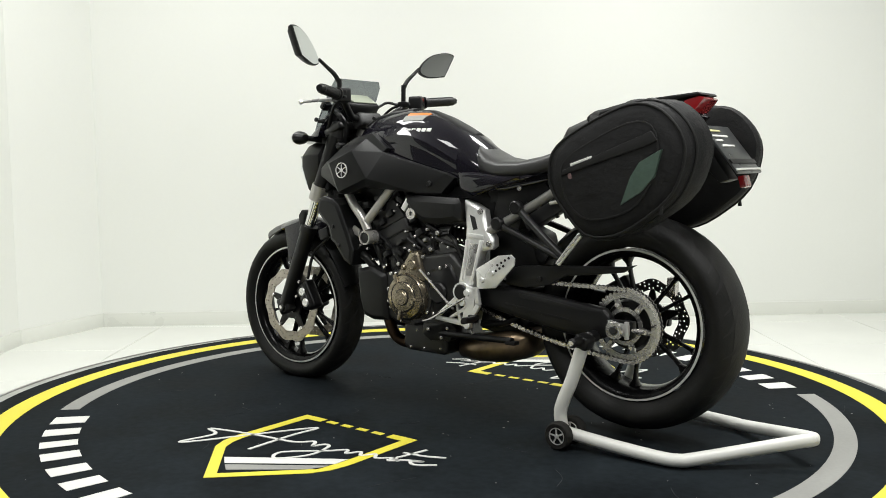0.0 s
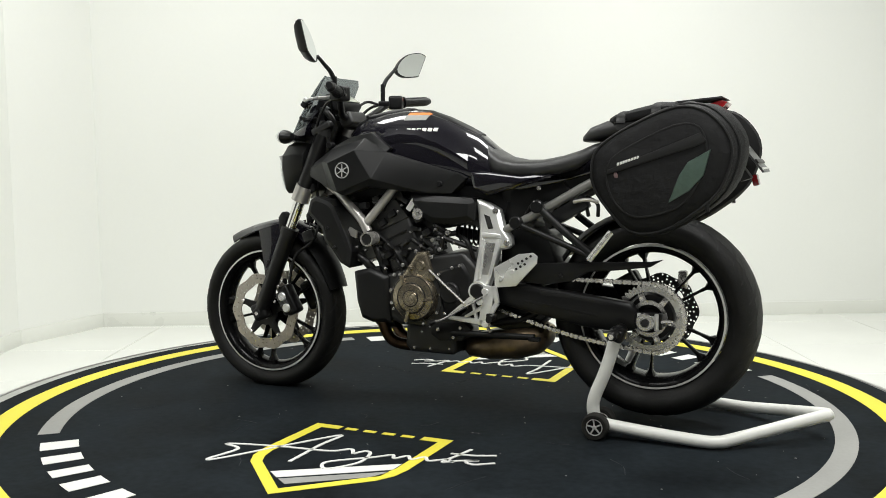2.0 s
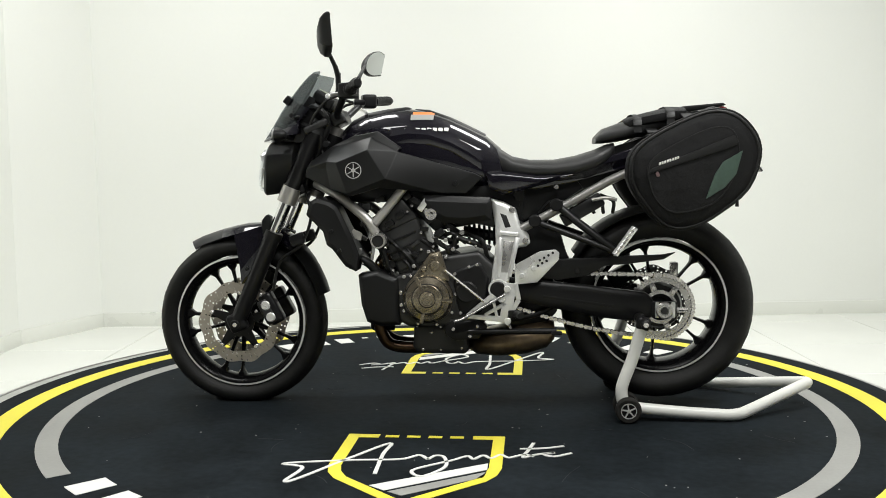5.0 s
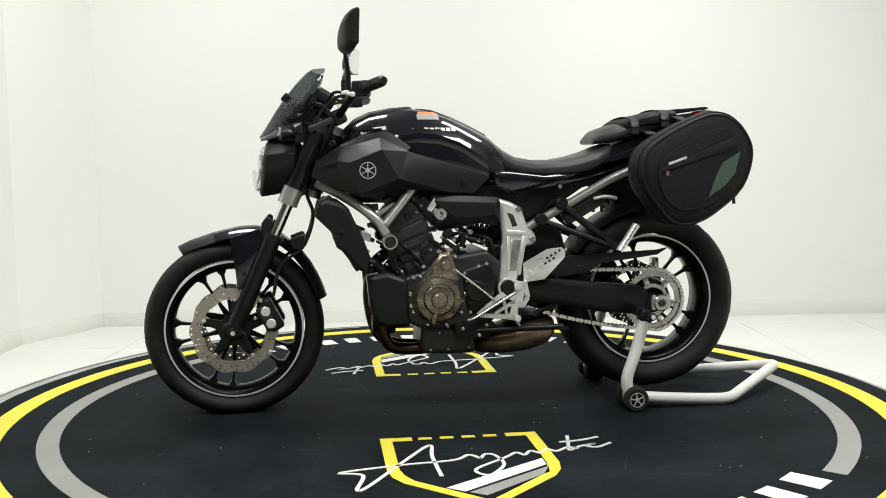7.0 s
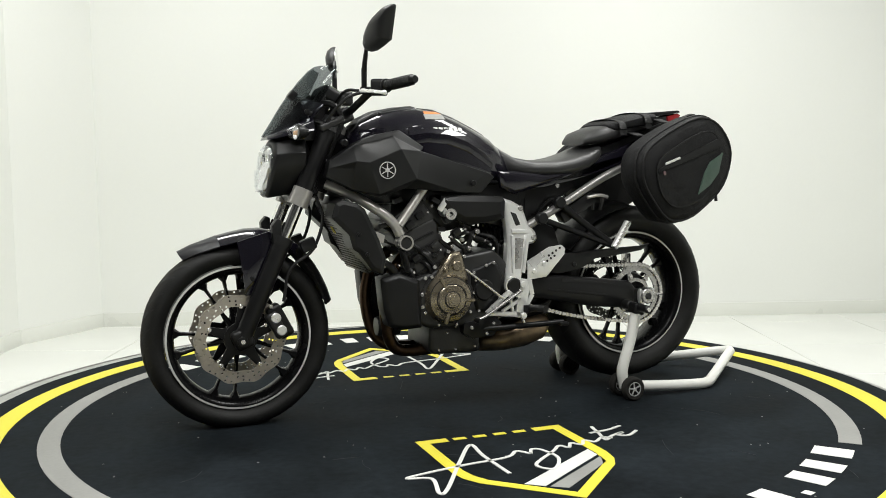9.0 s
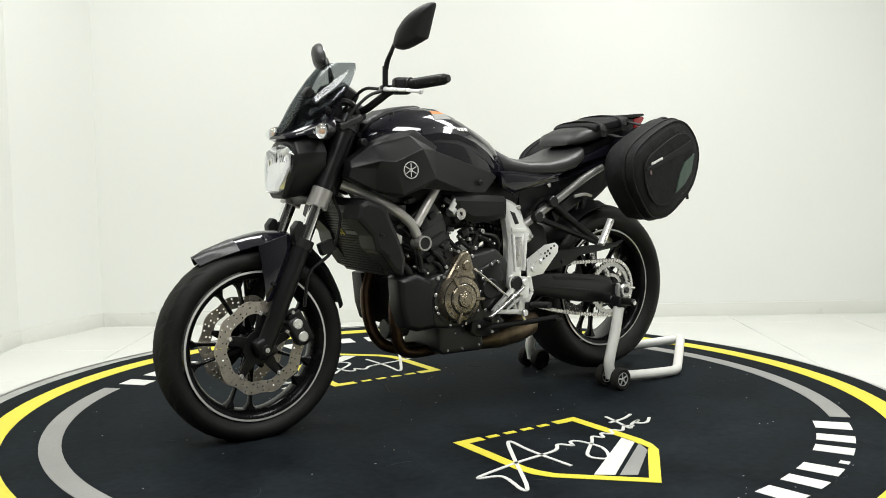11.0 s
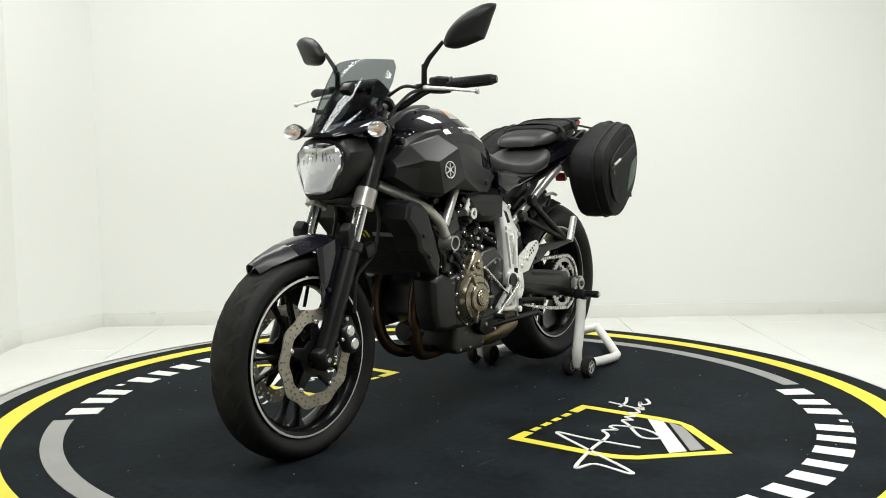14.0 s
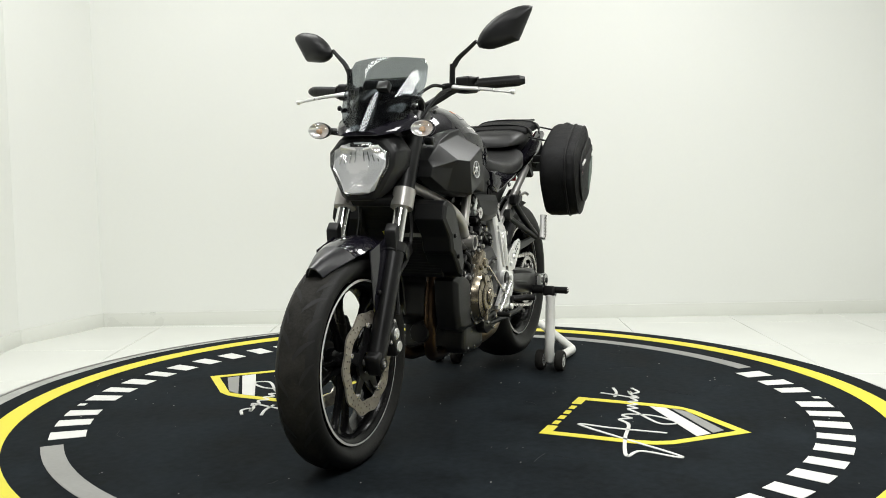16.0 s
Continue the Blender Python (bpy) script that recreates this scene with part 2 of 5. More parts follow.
def ring(r0, r1, a0, a1, z0, z1, n):
    bm = bm_new()
    full = abs(a1 - a0) > 359.9
    rows = []
    for i in range(n + (0 if full else 1)):
        a = radians(a0 + (a1 - a0) * i / n)
        rows.append([bm.verts.new((r * math.cos(a), r * math.sin(a), z)) for r, z in ((r0, z0), (r0, z1), (r1, z1), (r1, z0))])
    for i in range(n):
        a, b = rows[i], rows[(i + 1) % len(rows)]
        for q in range(4):
            bm.faces.new((a[q], a[(q + 1) % 4], b[(q + 1) % 4], b[q]))
    if not full:
        bm.faces.new(rows[0]), bm.faces.new(rows[-1][::-1])
    bmesh.ops.recalc_face_normals(bm, faces=bm.faces)
    return bm


def flat(outline, z0, z1):
    bm = bm_new()
    a = [bm.verts.new((x, y, z0)) for x, y in outline]
    b = [bm.verts.new((x, y, z1)) for x, y in outline]
    for i in range(len(a)):
        j = (i + 1) % len(a)
        bm.faces.new((a[i], a[j], b[j], b[i]))
    bm.faces.new(a[::-1]), bm.faces.new(b)
    bmesh.ops.recalc_face_normals(bm, faces=bm.faces)
    return bm


def stroke(pts, w, z0, z1, k=7):
    """a flat painted stroke of width w along a smooth path"""
    path = smooth_path([(x, y, 0) for x, y in pts], k)
    bm, rows = bm_new(), []
    for i, p in enumerate(path):
        d = (path[min(i + 1, len(path) - 1)] - path[max(i - 1, 0)]).normalized()
        s = Vector((-d.y, d.x, 0)) * w / 2
        rows.append([bm.verts.new(q) for q in (p - s + Vector((0, 0, z0)), p - s + Vector((0, 0, z1)), p + s + Vector((0, 0, z1)), p + s + Vector((0, 0, z0)))])
    for a, b in zip(rows, rows[1:]):
        for q in range(4):
            bm.faces.new((a[q], a[(q + 1) % 4], b[(q + 1) % 4], b[q]))
    bm.faces.new(rows[0]), bm.faces.new(rows[-1][::-1])
    bmesh.ops.recalc_face_normals(bm, faces=bm.faces)
    return bm


Z0, Z1 = -0.001, 0.0012


def build_surround():
    """the fixed pale rim round the turning disc, scuffed and chipped"""
    rim = tagged(new("turntable_rim"), "fixed pale grey metal rim round the turntable, scuffed", "turntable rim", kind="structure")
    part("rim_ring", lathe([(1.50, FLOOR_Z), (R_EDGE - 0.01, FLOOR_Z), (R_EDGE, FLOOR_Z + 0.01), (R_EDGE, -0.016), (R_EDGE - 0.006, -0.010), (1.50, -0.010)], 160, axis="Z"), RIMEDGE, rim, "worn pale grey rim")
    part("rim_lip", lathe([(R_EDGE - 0.030, -0.010), (R_EDGE - 0.030, -0.006), (R_EDGE - 0.024, -0.006), (R_EDGE - 0.024, -0.010)], 160, axis="Z"), GREYM, rim, "thin grey seam of the rim")
    rnd = random.Random(17)
    bm = bm_new()
    for spot, width in ((50, 2.2), (57, 3.0), (43.5, 2.0), (73, 1.6), (38, 1.4), (66, 1.2), (128, 1.8), (137, 1.2), (116, 1.5), (104, 1.0), (88, 1.2)):
        for _ in range(9):
            c, r, w, h = radians(spot + rnd.gauss(0, width * 0.5)), rnd.uniform(1.60, R_EDGE - 0.008), rnd.uniform(0.006, 0.028), rnd.uniform(0.0015, 0.005)
            merge(bm, flat([((r + e * h) * math.cos(c + d * w / r), (r + e * h) * math.sin(c + d * w / r)) for d, e in ((-1, -0.4), (-0.3, -1), (0.8, -0.7), (1, 0.2), (0.2, 1), (-0.7, 0.6))], -0.0102, -0.0095))
    tagged(part("scuff_mark", bm, SCUFF, rim), kind="stuff")
    rim.location = (-0.022, 0.008, 0)
    return rim


# character widths in degrees along the arc, with their middles
LETTERS = ((-125.0, 6.0), (-118.5, 5.2), (-112.4, 4.6), (-106.6, 5.2), (-99.9, 5.4), (-93.7, 5.0), (-87.3, 5.2), (-81.4, 4.6), (-75.0, 5.4), (-69.0, 4.6), (-63.4, 5.2), (-59.2, 1.4), (-54.2, 5.0), (-48.6, 5.2), (-42.0, 6.0))


def build_turntable():
    off = Matrix.Translation((0.0047, -0.0126, 0.0))
    top = tagged(new("turntable"), "round dark rubber turntable with yellow ring and emblems", "turntable")
    part("platform", lathe([(0, FLOOR_Z), (1.49, FLOOR_Z), (1.49, -0.012), (1.486, -0.006), (0, -0.006)], 160, axis="Z"), RIMEDGE, top, "pale grey turning disc")
    # the mat's edge is cut a little unevenly
    bm, rows, rnd = bm_new(), [], random.Random(5)
    waves = [(k, rnd.uniform(0.0004, 0.0016), rnd.uniform(0, 6.28)) for k in (2, 3, 5, 7, 11, 17, 23)]
    for i in range(240):
        a = 2 * math.pi * i / 240
        r = R_MAT + sum(h * math.sin(k * a + p) for k, h, p in waves)
        rows.append([bm.verts.new((q * math.cos(a), q * math.sin(a), z)) for q, z in ((0.5, -0.006), (r, -0.0085), (r, -0.0015), (r - 0.0015, 0.0), (0.5, 0.0))])
    for i in range(240):
        a, b = rows[i], rows[(i + 1) % 240]
        for q in range(4):
            bm.faces.new((a[q], a[q + 1], b[q + 1], b[q]))
    bm.faces.new([r[4] for r in rows])
    bmesh.ops.recalc_face_normals(bm, faces=bm.faces)
    part("rubber_mat", bm, MAT, top, "dark blue-grey rubber mat").matrix_basis = off
    part("yellow_ring", ring(1.423, 1.497, 0, 360, Z0, Z1, 160), YELLOW, top).matrix_basis = off
    for a in (-37.2, 142.8):
        part("grey_arc", ring(1.252, 1.316, a, a + 86.0, Z0, Z1, 60), GREYM, top).matrix_basis = off
    # lettering round the edge, as plain upright bars
    for turn in (0, 180):
        for i, (mid, wide) in enumerate(LETTERS):
            a, r0 = mid + turn, 1.190
            half = wide * 0.31
            bm = ring(r0 + 0.082, r0 + 0.108, a - 0.6, a + 0.6, Z0, Z1, 2) if i == 11 else ring(r0, r0 + 0.108, a - half, a + half, Z0, Z1, 5)
            part("lettering_bar", bm, WHITEM, top).matrix_basis = off
    for turn in (0, 180):
        m = pose(0, 0, 0, 0, 0, turn) @ pose(0.0355, -0.4165, 0, 0, 0, 7.7) @ Matrix.Diagonal((0.985, 0.985, 1, 1))

        def mark(name, bm, material, m=m):
            bmesh.ops.transform(bm, matrix=m, verts=bm.verts)
            return part(name, bm, material, top)
        shape = bm_new()
        for sx in (-1, 1):
            merge(shape, flat([(sx * x, y) for x, y in ((-0.145, 0.0), (-0.243, 0.0), (-0.243, -0.30), (-0.232, -0.36), (-0.205, -0.41), (0.0, -0.61), (0.0, -0.565), (-0.175, -0.395), (-0.197, -0.35), (-0.207, -0.30), (-0.207, -0.034), (-0.145, -0.034))], Z0, Z1))
        mark("shield_outline", shape, YELLOW)
        mark("white_stripe", flat([(0.203, -0.26), (0.203, -0.315), (-0.055, -0.495), (-0.1, -0.46)], Z0, Z1), WHITEM)
        mark("grey_stripe", flat([(0.203, -0.332), (0.196, -0.378), (-0.005, -0.53), (-0.045, -0.502)], Z0, Z1), GREYM)
        for i in range(4):
            x = -0.105 + i * 0.067
            bm = flat([(x - 0.021, -0.028), (x + 0.021, -0.028), (x + 0.021, -0.007), (x - 0.021, -0.007)], Z0, Z1)
            mark("lettering_bar", bm, YELLOW)
        # handwritten flourish as a plain flowing line
        Z2 = Z1 + 0.0008
        fl = stroke([(-0.10, -0.37), (-0.105, -0.2), (-0.10, -0.09), (-0.19, -0.23), (-0.30, -0.42), (-0.33, -0.44), (-0.31, -0.33), (-0.37, -0.30), (-0.2, -0.26), (-0.05, -0.24), (0.0, -0.2), (0.03, -0.235)], 0.0115, Z0, Z2)
        merge(fl, stroke([(0.03, -0.235), (0.05, -0.20), (0.075, -0.215), (0.085, -0.30), (0.03, -0.38), (0.0, -0.33), (0.1, -0.24), (0.14, -0.20), (0.16, -0.225), (0.185, -0.19), (0.21, -0.215), (0.235, -0.18), (0.26, -0.205), (0.30, -0.175), (0.33, -0.19)], 0.0105, Z0, Z2))
        merge(fl, stroke([(0.33, -0.06), (0.315, -0.13), (0.30, -0.20), (0.34, -0.17), (0.39, -0.15), (0.36, -0.17), (0.39, -0.185), (0.44, -0.15)], 0.0105, Z0, Z2))
        merge(fl, stroke([(0.29, -0.12), (0.36, -0.11), (0.42, -0.085)], 0.0105, Z0, Z2))
        mark("white_flourish", fl, WHITEM)
    # scattered pale specks of dirt
    rnd = random.Random(4)
    bm = bm_new()
    for _ in range(110):
        a, r, s = rnd.uniform(0, 6.28), 1.4 * math.sqrt(rnd.random()), rnd.uniform(0.0008, 0.0026)
        merge(bm, flat([(r * math.cos(a) + s * math.cos(q) * rnd.uniform(0.6, 1.6), r * math.sin(a) + s * math.sin(q)) for q in (0, 1.2, 2.4, 3.6, 5)], 0, 0.001))
    tagged(part("dirt_speck", bm, GREYM, top), kind="stuff")
    bm = bm_new()
    for _ in range(34):
        a, r, turn, n = rnd.uniform(0, 6.28), 1.38 * math.sqrt(rnd.random()), rnd.uniform(0, 6.28), rnd.uniform(0.03, 0.16)
        x, y, bend = r * math.cos(a), r * math.sin(a), rnd.uniform(-0.02, 0.02)
        merge(bm, stroke([(x, y), (x + n * 0.5 * math.cos(turn) - bend * math.sin(turn), y + n * 0.5 * math.sin(turn) + bend * math.cos(turn)), (x + n * math.cos(turn), y + n * math.sin(turn))], rnd.uniform(0.0008, 0.0020), 0.0001, 0.0007, 4))
    tagged(part("scratch", bm, SCRATCH, top, "faint pale scratches in the rubber"), kind="stuff")
    return top


build_surround()
TURNTABLE = build_turntable()

# ---- the motorcycle: x ahead, y to its left, z up, over the turntable's centre ----
FW, RW = (0.7060, 0.0, 0.2860), (-0.7290, -0.010, 0.3475)


def wheel(parent, name, c, r, rr, half, rim_half, rubber, worn):
    x, cy, z = c
    barrel = lathe([(rr, rim_half), (rr - 0.004, rim_half + 0.002), (rr - 0.012, rim_half), (rr - 0.024, rim_half - 0.012), (rr - 0.03, 0.012), (rr - 0.03, -0.012), (rr - 0.024, -rim_half + 0.012), (rr - 0.012, -rim_half), (rr - 0.004, -rim_half - 0.002), (rr, -rim_half), (rr - 0.014, 0)], 72, c, closed=True)
    rim = part(name, barrel, WHEELBLK, parent, "black cast alloy wheel")
    b = rr + 0.004
    prof = [(b, rim_half - 0.004), (b + 0.010, rim_half + 0.006), (b + (r - b) * 0.35, half * 0.99), (b + (r - b) * 0.55, half), (b + (r - b) * 0.74, half * 0.88), (b + (r - b) * 0.89, half * 0.64), (b + (r - b) * 0.97, half * 0.34), (r, 0)]
    part("tyre", lathe(prof + [(q, -y) for q, y in prof[-2::-1]], 96, c), rubber, rim, "worn black road tyre", sharp=80)
    # the worn, dusty running band
    band = [(q + 0.0007, y) for q, y in prof[5:]]
    part("tread_band", lathe(band + [(q, -y) for q, y in band[-2::-1]], 96, c), worn, rim, "dusty worn running band", sharp=80)
    # tread grooves: thin black strips laid on as their shade, swept over the shoulders
    crown = [(y, q) for q, y in prof[3:]][::-1]
    ys, rs = [y for y, q in crown], [q for y, q in crown]
    bm = bm_new()
    count = 30
    for i in range(count):
        for sd in (1, -1):
            a0 = 360 * (i + (0.5 if sd < 0 else 0)) / count
            rows = []
            for k in range(7):
                t = k / 6
                y = sd * half * (0.10 + 0.80 * t) if i % 2 else sd * half * (0.42 + 0.52 * t)
                a = radians(a0 + 13 * t ** 0.8 * (1 if name == "rear_wheel" else 0.8))
                q = float(np.interp(abs(y), ys, rs)) + 0.0016
                w = (0.0062 if name == "rear_wheel" else 0.0058) * (0.4 + 1.2 * math.sin(math.pi * min(1, t + 0.12)))
                rows.append([bm.verts.new((x + q * math.cos(a + e), cy + y, z + q * math.sin(a + e))) for e in (-w / q, w / q)])
            for r0, r1 in zip(rows, rows[1:]):
                bm.faces.new((r0[0], r0[1], r1[1], r1[0]))
    tagged(part("tread_groove_shade", bm, BLACKH, rim), kind="stuff")
    for side in (1, -1):
        part("rim_stripe", lathe([(rr + 0.0005, side * (rim_half + 0.0035)), (rr - 0.0058, side * (rim_half + 0.0045))], 96, c), SILVERST, rim, "silver reflective rim tape")
    part("hub", lathe([(0.012, half * 0.95), (0.03, half * 0.9), (0.036, half * 0.5), (0.045, half * 0.3), (0.045, -half * 0.3), (0.036, -half * 0.5), (0.03, -half * 0.9), (0.012, -half * 0.95)], 32, c), WHEELBLK, rim)
    for i in range(10):
        a = i * 36 + (8 if i % 2 else -8) + 14
        bm = loft([[Vector((d, sy * w, sz * h)) for sy, sz in ((1, 0.6), (0.5, 1), (-0.5, 1), (-1, 0.6), (-1, -0.6), (-0.5, -1), (0.5, -1), (1, -0.6))] for d, w, h in ((0.035, 0.020, 0.011), (0.09, 0.012, 0.0058), (0.15, 0.010, 0.0045), (rr - 0.048, 0.013, 0.006), (rr - 0.026, 0.022, 0.020))])
        bmesh.ops.transform(bm, matrix=pose(x, cy, z, 0, -a, 0), verts=bm.verts)
        part("spoke", bm, WHEELBLK, rim)
    return rim


def wave_disc(c, r0, r1, y, th, waves, cells=45, depth=0.004, hole=0.0034):
    """a wave-edged disc of ring cells, two of three of them drilled through"""
    bm = bm_new()

    def at(u, k, yy):
        a = 2 * math.pi * u / cells
        ro, ri = r1 + depth * math.cos(waves * a), r0 + depth * 0.6 * math.cos(waves * a)
        q = ri + (ro - ri) * k
        return Vector((c[0] + q * math.cos(a), yy, c[2] + q * math.sin(a)))
    for i in range(cells):
        for j in range(3):
            k0, k1 = j / 3, (j + 1) / 3
            rim = [(i, k0), (i + 0.5, k0), (i + 1, k0), (i + 1, (k0 + k1) / 2), (i + 1, k1), (i + 0.5, k1), (i, k1), (i, (k0 + k1) / 2)]
            lo, hi = ([bm.verts.new(at(u, k, y + e * th / 2)) for u, k in rim] for e in (-1, 1))
            if (i + j) % 3:
                mid = at(i + 0.5, (k0 + k1) / 2, 0)
                il, ih = [], []
                for v in lo:
                    d = (Vector((v.co.x, 0, v.co.z)) - Vector((mid.x, 0, mid.z))).normalized() * hole
                    il.append(bm.verts.new((mid.x + d.x, y - th / 2, mid.z + d.z)))
                    ih.append(bm.verts.new((mid.x + d.x, y + th / 2, mid.z + d.z)))
                for q in range(8):
                    p = (q + 1) % 8
                    bm.faces.new((lo[q], lo[p], il[p], il[q])), bm.faces.new((hi[p], hi[q], ih[q], ih[p])), bm.faces.new((il[q], il[p], ih[p], ih[q]))
            else:
                bm.faces.new(lo), bm.faces.new(hi[::-1])
            for q in ((0, 1) if j == 0 else ()) + ((4, 5) if j == 2 else ()):
                bm.faces.new((lo[q], hi[q], hi[q + 1], lo[q + 1]))
    bmesh.ops.remove_doubles(bm, verts=bm.verts, dist=1e-6)
    bmesh.ops.recalc_face_normals(bm, faces=bm.faces)
    return bm


def brake_disc(parent, c, r0, r1, y, side, material, waves=10):
    disc = part("brake_disc", wave_disc(c, r0, r1, y, 0.005, waves), material, parent, "drilled wave-edged brake disc")
    bm = bm_new()
    for i in range(5):
        a = i * 72 + 20
        arm = plate([(0.035, -0.02), (r0 - 0.008, -0.010), (r0 + 0.004, -0.006), (r0 + 0.004, 0.006), (r0 - 0.008, 0.010), (0.035, 0.02)], y - side * 0.004 - 0.003, y - side * 0.004 + 0.003, 0.001)
        merge(bm, arm, pose(c[0], 0, c[2], 0, -a, 0))
    merge(bm, lathe([(0.03, -0.004), (0.052, -0.004), (0.052, 0.004), (0.03, 0.004)], 32, (c[0], y - side * 0.004, c[2]), closed=True))
    part("disc_carrier", bm, SATIN, disc)
    for i in range(5):
        a = radians(i * 72 + 20)
        part("rivet", cyl((c[0] + (r0 - 0.002) * math.cos(a), y, c[2] + (r0 - 0.002) * math.sin(a)), 0.0075, 0.011, 12), STEEL, disc)
    return disc


def bolt(parent, x, y, z, r=0.007, side=1, material=None):
    r *= 0.88
    bm = cyl((x, y, z), r, 0.008, 12, 0.0015)
    merge(bm, cyl((x, y + side * 0.0042, z), r * 0.5, 0.0012, 6, 0))
    return part("bolt", bm, material or SPROCKET, parent)


BIKE = tagged(new("motorcycle"), "dark violet and black naked motorcycle on a rear stand", "motorcycle")


def build_front():
    fw = wheel(BIKE, "front_wheel", FW, 0.2955, 0.2275, 0.0595, 0.044, RUBBER_REAR, RUBBER)
    for s in (1, -1):
        brake_disc(fw, FW, 0.104, 0.141, s * 0.066, s, DISC)
    ux, uz = (0.401 - 0.705) / 0.69, 1.0

    def leg(z, v, dx=0.0):
        return (0.705 + (z - 0.2885) * ux + dx, v, z)
    for s in (1, -1):
        v = 0.092 * s
        fork = part("fork_leg", tube([leg(0.275, v), leg(0.30, v), leg(0.42, v), leg(0.585, v)], (0.026, 0.0285), 20, 3), SATIN, BIKE, "satin black fork slider")
        part("fork_foot", box(leg(0.29, v), (0.06, 0.044, 0.065), 0.014, (0, 24, 0), 3), SATIN, fork)
        part("dust_seal", tube([leg(0.578, v), leg(0.602, v)], 0.032, 20), HOSE, fork)
        part("stanchion", tube([leg(0.585, v), leg(0.74, v)], 0.0205, 20), CHROME, fork, "polished chrome fork tube")
        part("clamp_ring", tube([leg(0.700, v), leg(0.752, v)], 0.033, 20), FRAMESIL, fork, "grey cast lower fork clamp")
        part("upper_tube", tube([leg(0.750, v), leg(0.94, v)], 0.028, 20), SATIN, fork)
        part("fork_cap", tube([leg(0.935, v), leg(0.975, v)], (0.033, 0.026), 20), DARK, fork)
        part("axle_nut", cyl((0.707, s * 0.112, 0.2850), 0.017, 0.014, 20), SATIN, fork)
        part("axle_bore", cyl((0.707, s * 0.1195, 0.2850), 0.008, 0.002, 6, 0), STEEL, fork)
        # caliper behind the leg
        cal = part("brake_caliper", box((0.586, s * 0.076, 0.337), (0.050, 0.052, 0.112), 0.014, (0, 28, 0), 3), SATIN, BIKE, "black four-piston brake caliper")
        part("caliper_body", box((0.598, s * 0.086, 0.327), (0.04, 0.042, 0.09), 0.012, (0, 28, 0), 3), DARK, cal)
        for dz, dx in ((0.020, 0.002), (-0.022, -0.020)):
            part("caliper_piston_cap", cyl((0.600 + dx * 0.8, s * 0.106, 0.331 + dz * 0.95), 0.0165, 0.008, 20, 0.003), ALU, cal, "bright round piston cap")
        bolt(cal, 0.616, s * 0.106, 0.387, 0.007, s)
        bolt(cal, 0.635, s * 0.104, 0.330, 0.007, s)
        # fender stay on the fork
        g = plate([(0.712, 0.592), (0.612, 0.622), (0.600, 0.555), (0.640, 0.475), (0.672, 0.425), (0.690, 0.42), (0.695, 0.48)], s * 0.078, s * 0.084, 0.003)
        part("fender_stay", g, PAINT, BIKE, "gloss dark violet fork guard")
        bolt(BIKE, 0.668, s * 0.088, 0.475, 0.008, s, SATIN)
    part("front_axle", cyl((0.706, 0, 0.2850), 0.011, 0.21, 16), STEEL, BIKE)
    # front fender: arched shell round the wheel
    loops = []
    for i in range(15):
        t = i / 14
        a = radians(57 + 105 * t)
        r = float(np.interp(57 + 105 * t, (57, 73, 85, 100, 110, 120, 133, 148, 162), (0.330, 0.325, 0.331, 0.350, 0.358, 0.353, 0.341, 0.329, 0.323)))
        hw = 0.020 + 0.052 * min(1, t * 3.2 + 0.12) - 0.014 * max(0, t - 0.75) * 4
        out = []
        for j in range(9):
            q = -1 + 2 * j / 8
            rr = r - 0.030 * abs(q) ** 2.4
            out.append((FW[0] + rr * math.cos(a), q * hw, FW[2] + rr * math.sin(a)))
        for j in range(8, -1, -1):
            q = -1 + 2 * j / 8
            rr = r - 0.0045 - 0.030 * abs(q) ** 2.4
            out.append((FW[0] + rr * math.cos(a), q * (hw - 0.003), FW[2] + rr * math.sin(a)))
        loops.append([Vector(p) for p in out])
    fd = part("front_fender", loft(loops[3:10]), PAINT, BIKE, "gloss dark violet front mudguard", sharp=50)
    part("fender_tip", loft(loops[:4]), FENDER, fd, "satin grey-black mudguard tip", sharp=50)
    for s in (1, -1):
        part("fork_shield", plate([(0.603, 0.580), (0.608, 0.640), (0.590, 0.662), (0.575, 0.655), (0.580, 0.585)], s * 0.074, s * 0.110, 0.006), MATTE, BIKE, "matt black shield before the fork tube")
    part("rear_fender_flap", loft(loops[9:]), MATTE, BIKE, "matt black rear half of mudguard", sharp=50)
    # yokes and steering stem
    part("lower_yoke", box((0.497, 0, 0.735), (0.085, 0.20, 0.034), 0.010, (0, 24, 0), 3), SATIN, BIKE)
    part("upper_yoke", box((0.412, 0, 0.955), (0.085, 0.25, 0.026), 0.010, (0, 24, 0), 3), DARK, BIKE)
    part("steering_stem", tube([(0.445, 0, 0.72), (0.36, 0, 0.955)], 0.03, 16), FRAMESIL, BIKE)
    # brake hoses
    for s in (1, -1):
        part("brake_hose", tube([(0.42, s * 0.05, 0.90), (0.46, s * 0.075, 0.75), (0.44, s * 0.085, 0.66), (0.475, s * 0.09, 0.56), (0.55, s * 0.09, 0.50), (0.575, s * 0.1, 0.40)], 0.0055, 8), HOSE, BIKE)
        part("hose_bracket", box((0.49, s * 0.085, 0.575), (0.05, 0.03, 0.04), 0.008, (0, 20, 0)), SATIN, BIKE)


